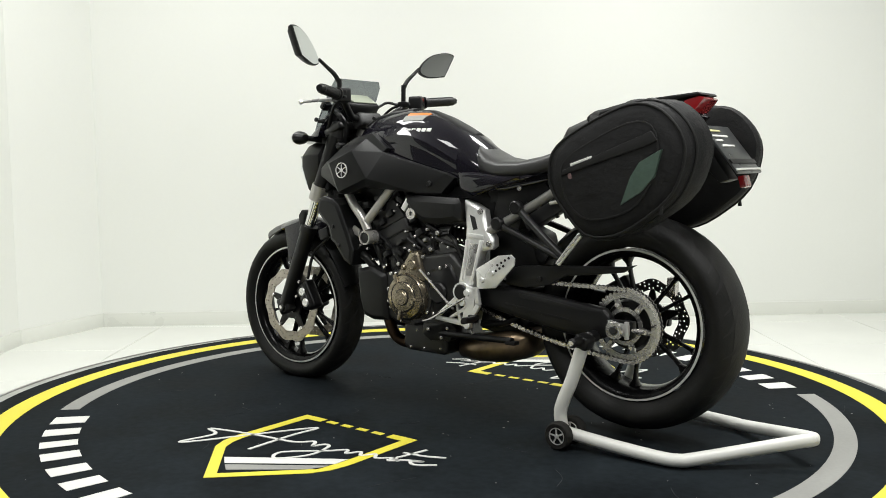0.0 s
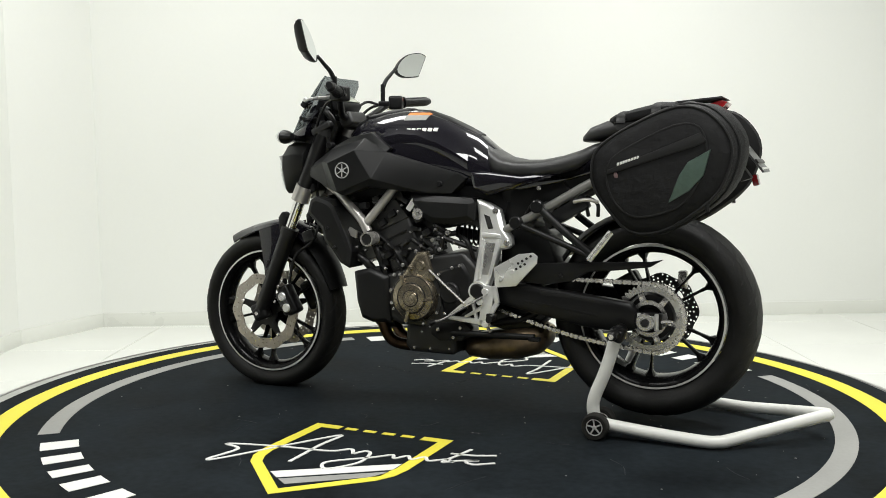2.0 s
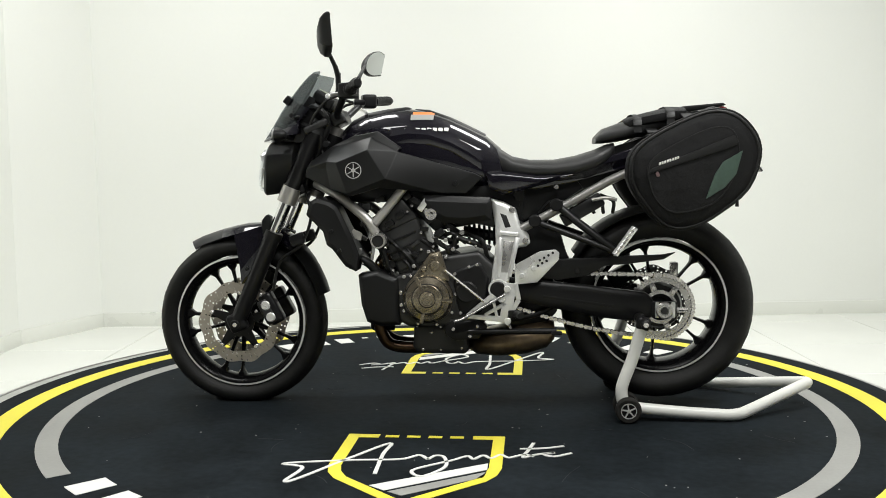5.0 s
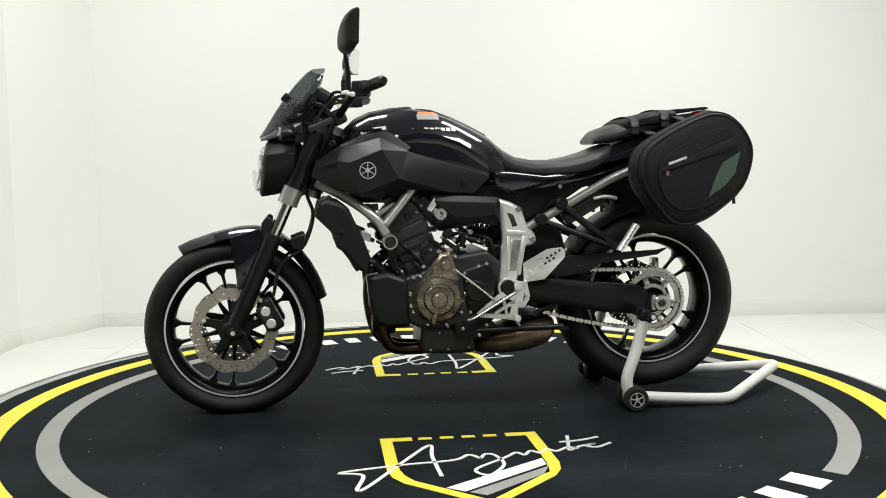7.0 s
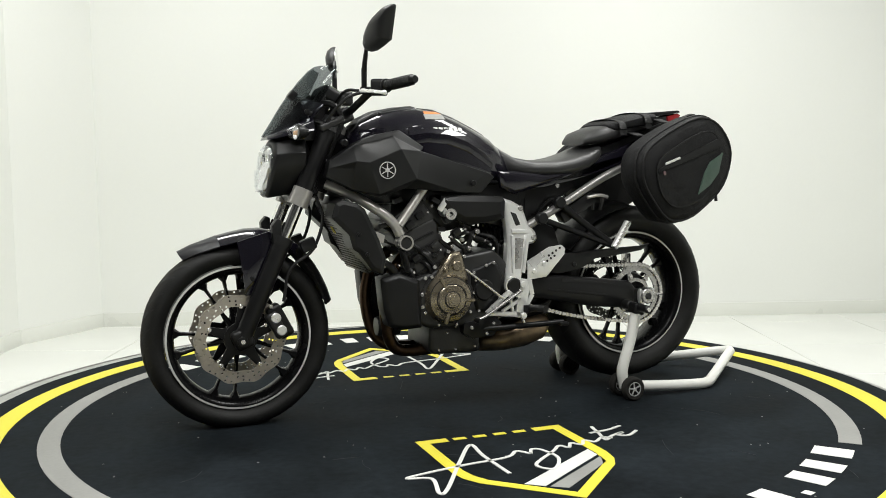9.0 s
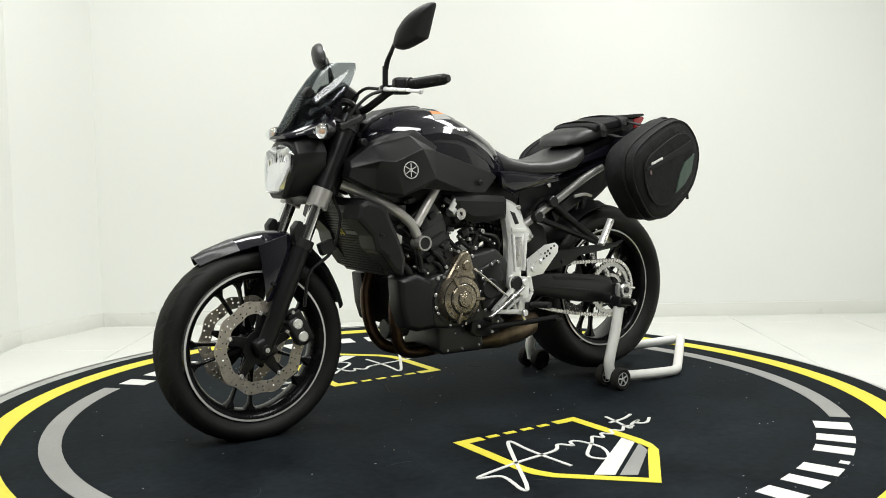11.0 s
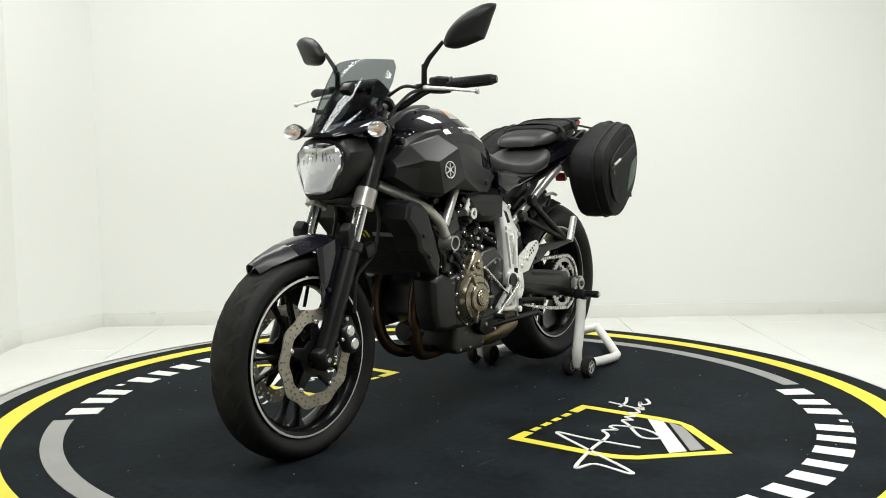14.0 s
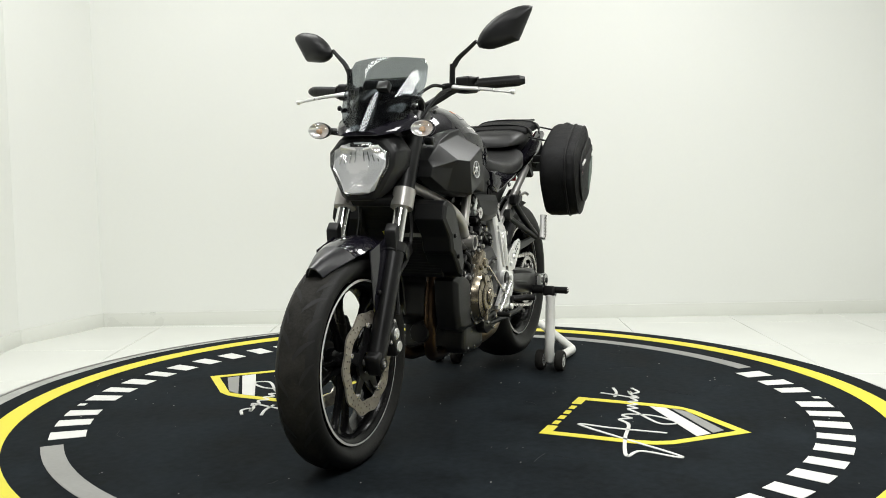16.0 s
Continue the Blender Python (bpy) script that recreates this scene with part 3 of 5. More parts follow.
def build_head():
    # headlight housing
    def hexa(u, hw, zt, zm, zb, k=1.0, tw=0.72, bw=0.55):
        return [Vector((u + d, v, z)) for v, z, d in ((-hw * tw * 0.5, zt, -0.004), (hw * tw * 0.5, zt, -0.004), (hw * tw, zt - 0.012, -0.004), (hw, zm + 0.02, 0), (hw * 0.98, zm - 0.02, 0.004), (hw * bw, zb + 0.012, 0.018), (hw * bw * 0.7, zb, 0.02), (-hw * bw * 0.7, zb, 0.02), (-hw * bw, zb + 0.012, 0.018), (-hw * 0.98, zm - 0.02, 0.004), (-hw, zm + 0.02, 0), (-hw * tw, zt - 0.012, -0.004))]
    bm = loft([hexa(0.475, 0.07, 0.895, 0.84, 0.76), hexa(0.495, 0.112, 0.918, 0.845, 0.742), hexa(0.545, 0.114, 0.92, 0.845, 0.730), hexa(0.585, 0.104, 0.908, 0.84, 0.724), hexa(0.594, 0.094, 0.898, 0.838, 0.732)])
    bevelled(bm, 0.004)
    head = part("headlight", bm, MATTE, BIKE, "matt black headlight shell with clear lens", sharp=30)
    rj = random.Random(21)
    rows = []
    for u, hw, zt, zm, zb in ((0.600, 0.086, 0.888, 0.838, 0.742), (0.594, 0.078, 0.880, 0.837, 0.750), (0.585, 0.066, 0.870, 0.836, 0.760), (0.577, 0.052, 0.860, 0.834, 0.775), (0.570, 0.034, 0.850, 0.832, 0.795), (0.567, 0.018, 0.842, 0.830, 0.812)):
        rows.append(hexa(u, hw, zt, zm, zb))
    fine = []
    for r0, r1 in zip(rows, rows[1:]):
        for k in (0.0, 0.5):
            ring = [a.lerp(b, k) for a, b in zip(r0, r1)]
            ring = [q for a, b in zip(ring, ring[1:] + ring[:1]) for q in (a, a.lerp(b, 0.5))]
            fine.append([p + Vector((rj.uniform(-0.012, 0.012), rj.uniform(-0.003, 0.003), rj.uniform(-0.003, 0.003))) for p in ring])
    rows = fine
    part("reflector", loft(rows), REFLECTOR, head, "bright faceted reflector", sharp=1)
    for s in (1, -1):
        part("reflector_facet", box((0.598, s * 0.036, 0.866), (0.012, 0.05, 0.022), 0.003, (14 * s, 35, 10 * s)), REFLECTOR, head)
        part("reflector_facet", box((0.600, s * 0.045, 0.790), (0.012, 0.045, 0.018), 0.003, (-14 * s, 20, 8 * s)), REFLECTOR, head)
    part("lens_band", box((0.6035, -0.004, 0.784), (0.005, 0.072, 0.012), 0.002, (9, 0, 0)), SATIN, head)
    for s in (1, -1):
        for k in range(4):
            part("reflector_flute", box((0.6015, s * (0.014 + 0.017 * k), 0.834 - 0.003 * k), (0.005, 0.0030, 0.075 - 0.012 * k), 0.001, (s * (4 + 7 * k), 0, 25 * s)), CHROME, head)
    part("bulb_cap", lathe([(0, 0.016), (0.008, 0.013), (0.012, 0.0), (0.012, -0.02)], 20, (0.588, 0.0, 0.830), axis="X"), SILVER, head)
    outer = [hexa(0.597, 0.091, 0.893, 0.838, 0.736), hexa(0.607, 0.088, 0.888, 0.836, 0.742), hexa(0.614, 0.072, 0.872, 0.832, 0.76), hexa(0.617, 0.035, 0.85, 0.828, 0.80)]
    inner = [[p - Vector((0.003, 0, 0)) for p in lp] for lp in outer[::-1]]
    part("lens", loft(outer + inner, closed=True), LENS, head, "clear polycarbonate headlight lens", sharp=60)
    # cowl under the screen
    rows = []
    for u, hw, zt, zb in ((0.47, 0.135, 1.0, 0.93), (0.51, 0.125, 0.975, 0.925), (0.56, 0.10, 0.945, 0.915), (0.605, 0.06, 0.918, 0.905)):
        rows.append([Vector((u, v, z)) for v, z in ((-hw, zb), (-hw * 0.9, (zb + zt) / 2), (-hw * 0.5, zt), (hw * 0.5, zt), (hw * 0.9, (zb + zt) / 2), (hw, zb))])
    part("headlight_cowl", bevelled(loft(rows), 0.004), PAINT, BIKE, "gloss dark cowl under the screen", sharp=30)
    # smoked screen, a bowed sheet
    cu = [(0.606, 0.915, 0.055, 0.575, 0.918), (0.583, 0.962, 0.090, 0.530, 0.945), (0.553, 1.010, 0.115, 0.488, 0.985), (0.522, 1.053, 0.128, 0.452, 1.026), (0.488, 1.095, 0.131, 0.423, 1.072), (0.454, 1.130, 0.126, 0.401, 1.115), (0.437, 1.141, 0.114, 0.395, 1.136)]
    cu[0] = (0.612, 0.918, 0.055, 0.580, 0.920)
    front, back = [], []
    for uc, zc, hw, ue, ze in cu:
        row = []
        for j in range(13):
            q = -1 + j / 6
            k = abs(q) ** 2
            row.append(Vector((uc + (ue - uc) * k, q * hw, zc + (ze - zc) * k)))
        front.append(row)
    loops = [r + [p - Vector((0.003, 0, 0.002)) for p in r[::-1]] for r in front]
    scr = part("windscreen", loft(loops), SMOKE, BIKE, "smoked acrylic fly screen", sharp=60)
    # black panel added parallel to the lower screen, for its dark reflection
    rows = []
    for r, k in zip(front[:4], (0.95, 0.95, 0.93, 0.80)):
        rows.append([Vector((p.x, p.y * k, p.z)) - Vector((0.016 + d, 0, 0.010)) for d, seq in ((0, r), (0.004, r[::-1])) for p in seq])
    part("screen_dark_panel", loft(rows), PAINT, BIKE, "gloss black panel added for the dark reflection in the lower screen", sharp=60)
    for s in (1, -1):
        part("cockpit_bracket", plate([(0.560, 0.925), (0.480, 1.000), (0.440, 1.060), (0.420, 1.050), (0.425, 0.960), (0.455, 0.905), (0.520, 0.900)], s * 0.072, s * 0.080, 0.003), SATIN, BIKE)
        part("wiring_loom", tube([(0.46, s * 0.05, 1.02), (0.405, s * 0.10, 1.015), (0.375, s * 0.09, 0.965), (0.40, s * 0.08, 0.90)], 0.011, 8), HOSE, BIKE)
        part("wiring_loom", tube([(0.48, s * 0.07, 0.97), (0.44, s * 0.105, 0.955), (0.40, s * 0.098, 0.92), (0.42, s * 0.075, 0.84)], 0.009, 8), HOSE, BIKE)
        bolt(scr, 0.492, s * 0.120, 0.992, 0.009, s, SATIN)
        part("screen_bracket", tube([(0.49, s * 0.115, 0.985), (0.44, s * 0.06, 0.99), (0.40, s * 0.04, 0.96)], 0.007, 8), SATIN, BIKE)
    # instrument cluster
    dash = part("instrument_cluster", box((0.395, 0.0, 1.045), (0.075, 0.155, 0.042), 0.012, (0, -32, 0), 3), MATTE, BIKE, "black instrument pod with grey display")
    part("display", box((0.383, 0.0, 1.0665), (0.058, 0.125, 0.003), 0.001, (0, -32, 0)), mk("display_glass", (0.36, 0.39, 0.31), 0.15, var=0.1), dash)
    part("cluster_mount", box((0.425, 0, 1.0), (0.05, 0.09, 0.06), 0.01), SATIN, BIKE)
    part("phone_mount_block", box((0.520, 0.04, 1.046), (0.024, 0.036, 0.030), 0.005, (0, -40, 0)), SATIN, BIKE)
    # indicators
    for s in (1, -1):
        def oval(profile, x):
            bm = lathe(profile, 28, (x, 0, 0), axis="X")
            bmesh.ops.scale(bm, vec=(1, 1.5, 1), verts=bm.verts)
            bmesh.ops.translate(bm, vec=(0, s * 0.165, 0.926), verts=bm.verts)
            return bm
        sig = part("front_indicator", oval([(0, 0.030), (0.010, 0.027), (0.019, 0.016), (0.0235, 0.0)], 0.535), LENS, BIKE, "clear oval indicator with amber bulb")
        part("bulb_reflector", oval([(0.0, -0.004), (0.010, -0.002), (0.018, 0.003), (0.0225, 0.010)], 0.531), REFLECTOR, sig, "bright reflector bowl")
        part("amber_bulb", lathe([(0, 0.016), (0.006, 0.012), (0.008, 0.0), (0, -0.004)], 16, (0.533, s * 0.165, 0.924), axis="X"), AMBER, sig)
        part("indicator_shell", oval([(0, -0.034), (0.012, -0.03), (0.022, -0.012), (0.0245, 0.002), (0.0228, 0.003), (0.018, -0.012), (0, -0.022)], 0.532), SATIN, sig)
        part("indicator_stem", tube([(0.515, s * 0.14, 0.925), (0.50, s * 0.09, 0.918)], 0.0105, 10), HOSE, sig)


def build_bars():
    pts = [(0.23, 0.355, 1.075), (0.262, 0.27, 1.068), (0.30, 0.18, 1.052), (0.325, 0.13, 1.022), (0.345, 0.08, 0.995), (0.35, 0, 0.99)]
    bar = tube(pts + [(x, -y, z - 0.002) for x, y, z in pts[-2::-1]], 0.012, 14)
    part("handlebar", bar, SATIN, BIKE, "black tubular handlebar")
    part("bar_clamp", box((0.35, 0, 0.985), (0.05, 0.12, 0.05), 0.012, (0, 24, 0), 3), DARK, BIKE)
    for s in (1, -1):
        e = Vector((0.23, s * 0.355, 1.075 if s > 0 else 1.068))
        d = Vector((-0.032 / 0.098, s * 0.09 / 0.098, 0.007 / 0.098)).normalized()
        g = part("grip", tube([e - d * 0.125, e - d * 0.118, e - d * 0.006, e], 0.0165, 18, 1), HOSE, BIKE, "ribbed black rubber grip")
        for i in range(12):
            q = e - d * (0.014 + i * 0.0085)
            part("grip_rib", tube([q, q - d * 0.004], 0.0175, 16, 1), HOSE, g)
        part("bar_end", tube([e, e + d * 0.016], (0.0155, 0.011), 16, 1), SATIN, g)
        part("grip_flange", tube([e - d * 0.128, e - d * 0.122], 0.022, 18, 1), HOSE, g)
        c = e - d * 0.160
        sw = part("switch_housing", box(c, (0.052, 0.054, 0.050), 0.010, (0, 0, -20 * s), 3), MATTE, BIKE, "black handlebar switch block")
        part("switch_button", box(c + Vector((-0.02, 0, 0.012)), (0.014, 0.018, 0.012), 0.003), RED if s < 0 else SATIN, sw)
        part("switch_button", box(c + Vector((-0.022, s * 0.008, -0.006)), (0.012, 0.014, 0.010), 0.003), SATIN, sw)
        p = e - d * 0.195 + Vector((0.028, 0, -0.004))
        lv = part("lever", tube([p, p + Vector((0.018, s * 0.04, -0.006)), p + Vector((0.010, s * 0.11, -0.012)), p + Vector((-0.004, s * 0.19, -0.022))], (0.0085, 0.0055), 10, flat=0.7), ALU, BIKE, "polished aluminium hand lever")
        tip = p + Vector((-0.004, s * 0.19, -0.022))
        part("lever_tip", lathe([(0, 0.009), (0.006, 0.006), (0.0085, 0), (0.006, -0.006), (0, -0.009)], 14, tip), ALU, lv)
        part("lever_perch", box(p + Vector((-0.012, -s * 0.01, 0)), (0.04, 0.036, 0.022), 0.006, (0, 0, -18 * s)), SATIN, lv)
        part("control_cable", tube([p + Vector((0.01, -s * 0.02, 0)), (0.37, s * 0.12, 1.055), (0.40, s * 0.06, 1.0), (0.42, s * 0.05, 0.93), (0.40, s * 0.06, 0.85)], 0.005, 8), HOSE, BIKE)
        # mirror: stem, shell and glass
        inn, tilt = (Vector((0.337, 0.256, 1.185)), 23) if s > 0 else (Vector((0.302, -0.242, 1.188)), 12)
        base = Vector((0.322, s * 0.172, 1.062))
        knee = base + Vector((0, s * 0.002, 0.062))
        part("mirror_mount", tube([base, knee], 0.0088, 10), SATIN, BIKE)
        st = part("mirror_stem", tube([knee - Vector((0, 0, 0.012)), knee + (inn - knee) * 0.25, knee + (inn - knee) * 0.6, inn], (0.0088, 0.0058), 10), SATIN, BIKE, "black mirror with clear glass")
        out = [(0.0, -0.012), (0.004, -0.022), (0.035, -0.040), (0.100, -0.047), (0.112, -0.044), (0.150, -0.006), (0.173, 0.018), (0.172, 0.027), (0.140, 0.040), (0.080, 0.040), (0.030, 0.022), (0.004, 0.0)]
        ol = rounded([(a * (1.06 if s > 0 else 0.98), b * 1.01) for a, b in out], 3)
        cx, cz = 0.084, -0.002
        loops = []
        for k, y in ((1.0, 0.0), (1.02, 0.006), (0.97, 0.016), (0.8, 0.028), (0.45, 0.036)):
            loops.append([Vector((cx + (a - cx) * k, y, cz + (b - cz) * k)) for a, b in ol])
        m = Matrix.Translation(inn) @ pose(0, 0, 0, 0, 0, -90 + (18 if s > 0 else -21)) @ Matrix.Diagonal((-1 if s > 0 else 1, 1, 1, 1)) @ pose(0, 0, 0, -7) @ pose(0, 0, 0, 0, -tilt, 0)
        sh = loft(loops)
        bmesh.ops.transform(sh, matrix=m, verts=sh.verts)
        bmesh.ops.recalc_face_normals(sh, faces=sh.faces)
        part("mirror_shell", sh, MATTE, st, sharp=50)
        gl = loft([[Vector((cx + (a - cx) * k, y, cz + (b - cz) * k)) for a, b in ol] for k, y in ((0.94, -0.0015), (0.94, 0.001))])
        bmesh.ops.transform(gl, matrix=m, verts=gl.verts)
        bmesh.ops.recalc_face_normals(gl, faces=gl.faces)
        part("mirror_glass", gl, MIRROR, st, "clean reflecting mirror glass", sharp=50)


def build_wiring():
    rnd = random.Random(8)
    for i in range(7):
        s = 1 if i % 2 else -1
        y = s * rnd.uniform(0.02, 0.11)
        part("wiring_loom", tube([(0.40 + rnd.uniform(-0.03, 0.03), y, 1.0), (0.44, y * 0.9, 0.94), (0.415, y * 0.8, 0.88), (0.38 + rnd.uniform(-0.02, 0.02), y * 0.7, 0.82), (0.36, y * 0.6, 0.77)], rnd.uniform(0.004, 0.007), 8), HOSE, BIKE)
    for s in (1, -1):
        part("clutch_cable", tube([(0.33, s * 0.17, 1.05), (0.375, s * 0.15, 1.03), (0.43, s * 0.12, 0.96), (0.44, s * 0.10, 0.87), (0.40, s * 0.10, 0.79), (0.33, s * 0.12, 0.72)], 0.005, 8), HOSE, BIKE)
        part("cable_clamp", cyl((0.375, s * 0.118, 0.895), 0.012, 0.03, 16, 0.003), SATIN, BIKE)
    part("headstock", tube([(0.445, 0, 0.745), (0.372, 0, 0.93)], 0.042, 18), SATIN, BIKE, "black steering head")


def section(u, hw, zt, zb, zw, n=28, p=2.4):
    """a closed cross section: half width hw at height zw, top zt, bottom zb"""
    out = []
    for i in range(n):
        a = 2 * math.pi * i / n
        c, s = math.cos(a), math.sin(a)
        z = zw + (zt - zw if s > 0 else zw - zb) * math.copysign(abs(s) ** (2 / p), s)
        out.append(Vector((u, hw * math.copysign(abs(c) ** (2 / p), c), z)))
    return out


TANK = [(0.352, 0.06, 0.895, 0.80, 0.84), (0.335, 0.085, 0.935, 0.77, 0.85), (0.30, 0.105, 0.972, 0.75, 0.86), (0.25, 0.120, 0.996, 0.74, 0.865), (0.18, 0.132, 1.010, 0.735, 0.865), (0.11, 0.140, 1.015, 0.735, 0.865), (0.04, 0.145, 1.005, 0.735, 0.86), (-0.03, 0.143, 0.980, 0.735, 0.845), (-0.10, 0.130, 0.947, 0.735, 0.82), (-0.155, 0.112, 0.919, 0.735, 0.80), (-0.20, 0.095, 0.880, 0.735, 0.785), (-0.235, 0.08, 0.825, 0.74, 0.775)]


def tank_patch(u0, u1, z0, z1, side, lift=0.0015, slant=0.0):
    """a thin decal that lies on the tank between two heights"""
    us = [r[0] for r in TANK][::-1]
    rows = []
    for i in range(9):
        u = u0 + (u1 - u0) * i / 8
        hw, zt, zb, zw = [float(np.interp(u, us, [r[k] for r in TANK][::-1])) for k in (1, 2, 3, 4)]
        row = []
        for j in range(5):
            z = z0 + (z1 - z0) * j / 4 + slant * (u - u0)
            q = min(0.999, max(0.0, (z - zw) / (zt - zw))) ** (2.3 / 2)
            v = hw * math.sqrt(1 - q * q) ** (2 / 2.3)
            n = Vector((0, v / hw, (z - zw) / (zt - zw))).normalized()
            row.append((Vector((u, v, z)) + n * lift, Vector((u, v, z)) - n * 0.002))
        rows.append([p for p, _ in row] + [p for _, p in row[::-1]])
    bm = loft(rows)
    return bm if side > 0 else flip(bm)


def build_tank():
    tank = loft([section(*row, 40, 2.3) for row in TANK])
    part("fuel_tank", tank, PAINT, BIKE, "gloss dark violet fuel tank", sharp=60)
    pad = loft([[p + Vector((0, 0, 0.004)) for p in section(u, hw, zt, zt - 0.03, zt - 0.015, 20, 2.6)] for u, hw, zt in ((0.335, 0.045, 0.940), (0.30, 0.055, 0.974), (0.25, 0.058, 0.998), (0.18, 0.055, 1.011), (0.12, 0.045, 1.017), (0.105, 0.04, 1.015))])
    part("tank_top_cover", pad, MATTE, BIKE, "matt grey cover on the tank's front", sharp=50)
    pad2 = loft([[p + Vector((0, 0, 0.005)) for p in section(u, hw, zt, zt - 0.03, zt - 0.015, 20, 2.6)] for u, hw, zt in ((0.088, 0.025, 1.010), (0.04, 0.038, 1.006), (-0.03, 0.042, 0.981), (-0.10, 0.038, 0.948), (-0.15, 0.028, 0.922))])
    part("tank_pad", pad2, MATTE, BIKE, "black rubber tank pad", sharp=50)
    for s in (1, -1):
        bolt(BIKE, 0.245, s * 0.082, 0.988, 0.008, s, SATIN)
        # folded side cover: a rim of corners, the creases, and its facets
        C = dict(t0=(0.428, 0.135, 0.838), t1=(0.353, 0.140, 0.883), t2=(0.222, 0.150, 0.916), t3=(0.133, 0.166, 0.868),
                 k0=(0.437, 0.155, 0.815), k1=(0.360, 0.205, 0.837), k2=(0.325, 0.229, 0.833), k3=(0.222, 0.228, 0.874),
                 r1=(-0.117, 0.136, 0.796), r2=(-0.142, 0.130, 0.781), b1=(-0.089, 0.136, 0.729), b2=(-0.011, 0.152, 0.731),
                 b3=(0.167, 0.218, 0.780), b4=(0.194, 0.190, 0.751), b5=(0.285, 0.198, 0.724), b7=(0.291, 0.222, 0.733),
                 f1=(0.364, 0.188, 0.814), n2=(0.443, 0.150, 0.788), b6=(0.356, 0.165, 0.745),
                 u0=(0.343, 0.136, 0.894), u1=(0.279, 0.143, 0.921), u2=(0.200, 0.147, 0.935), u3=(0.121, 0.158, 0.881))
        bm = bm_new()
        V = {n: bm.verts.new((p[0], s * p[1], p[2])) for n, p in C.items()}
        for f in ("t0 t1 k1 k0", "t1 t2 k3 k2", "t1 k2 k1", "t2 t3 k3", "k2 k3 b3 b7", "k3 t3 b3", "t3 r1 b2 b3", "r1 r2 b1 b2", "b3 b4 b5 b7", "b3 b2 b4", "k1 k2 b7 f1", "k0 k1 f1", "k0 f1 b6 n2", "f1 b7 b6", "b7 b5 b6", "t1 u0 u1 t2", "t2 u1 u2", "t2 u2 u3 t3", "t0 u0 t1"):
            bm.faces.new([V[n] for n in f.split()])
        bmesh.ops.recalc_face_normals(bm, faces=bm.faces)
        edge = bmesh.ops.extrude_edge_only(bm, edges=[e for e in bm.edges if e.is_boundary])
        for v in edge["geom"]:
            if isinstance(v, bmesh.types.BMVert):
                v.co.y = s * max(0.085, abs(v.co.y) - 0.045)
        bmesh.ops.recalc_face_normals(bm, faces=bm.faces)
        sc = part("side_cover", bevelled(bm, 0.009, 3, 7), MATTE, BIKE, "matt black faceted tank side cover", sharp=60)
        rows = []
        for u, z, w in ((0.16, 0.945, 0.001), (0.10, 0.952, 0.006), (0.03, 0.945, 0.009), (-0.04, 0.920, 0.009), (-0.10, 0.888, 0.006), (-0.14, 0.862, 0.001)):
            k = tank_patch(u, u - 0.001, z - 0.055, z, 1, 0.001)
            vs = [v.co.copy() for v in k.verts][:5]
            k.free()
            mid = vs[2] + Vector((0, 0.9, 0.3)).normalized() * (w + 0.003)
            rows.append([Vector((p.x, s * p.y, p.z)) for p in (vs[0], vs[1] + (mid - vs[2]) * 0.75, mid, vs[3] + (mid - vs[2]) * 0.3, vs[4], vs[3] - Vector((0, 0.01, 0)), vs[1] - Vector((0, 0.01, 0)))])
        part("tank_flank", loft(rows), PAINT, BIKE, "raised gloss flank of the tank", sharp=28)
        # round emblem as a plain ring and disc
        em = lathe([(0.0238, 0.0), (0.0266, 0.0), (0.0266, 0.004), (0.0238, 0.004)], 36, (0, 0, 0), closed=True)
        for q in (30, 90, 150):
            merge(em, box((0, 0.002, 0), (0.043, 0.003, 0.0030), 0.0008, (0, q, 0)))
        merge(em, cyl((0, 0.002, 0), 0.0068, 0.004, 20, 0.001))
        bmesh.ops.transform(em, matrix=pose(0.268, 0.2262, 0.808, 0, 0, -1) @ pose(0, 0, 0, 3), verts=em.verts)
        part("round_emblem", em if s > 0 else flip(em), SILVER, sc, "plain silver ring emblem")
        bolt(sc, -0.055, s * 0.1545, 0.762, 0.011, s, SATIN)
        # maker's mark on the tank as a plain bar, and the warning sticker
        for i in range(6):
            part("tank_mark_bar", tank_patch(0.075 - i * 0.0185, 0.061 - i * 0.0185, 0.934, 0.945, s, slant=0.06), WHITEM, BIKE)
        part("tank_decal_line", tank_patch(0.115, 0.075, 0.937, 0.943, s), GREYM, BIKE)
    part("warning_sticker", tank_patch(0.095, 0.02, 0.972, 0.990, 1), GREYM, BIKE)
    part("sticker_band", tank_patch(0.090, 0.02, 0.990, 0.999, 1), ORANGE, BIKE)


def build_seat():
    def sec(u, hw, zt, zb, p=3.2):
        return section(u, hw, zt, zb, (zt * 0.4 + zb * 0.6), 24, p)
    seat = loft([sec(-0.175, 0.055, 0.900, 0.82), sec(-0.20, 0.085, 0.876, 0.79), sec(-0.24, 0.11, 0.850, 0.782), sec(-0.30, 0.13, 0.838, 0.778), sec(-0.38, 0.14, 0.838, 0.778), sec(-0.45, 0.142, 0.850, 0.785), sec(-0.51, 0.138, 0.868, 0.80), sec(-0.555, 0.125, 0.887, 0.83), sec(-0.575, 0.10, 0.892, 0.85)])
    part("rider_seat", seat, LEATHER, BIKE, "black vinyl rider seat", sharp=60)
    pil = loft([sec(-0.515, 0.08, 0.912, 0.890), sec(-0.54, 0.105, 0.938, 0.890), sec(-0.59, 0.115, 0.956, 0.895), sec(-0.66, 0.112, 0.974, 0.91), sec(-0.75, 0.10, 0.994, 0.935), sec(-0.80, 0.085, 0.996, 0.95)])
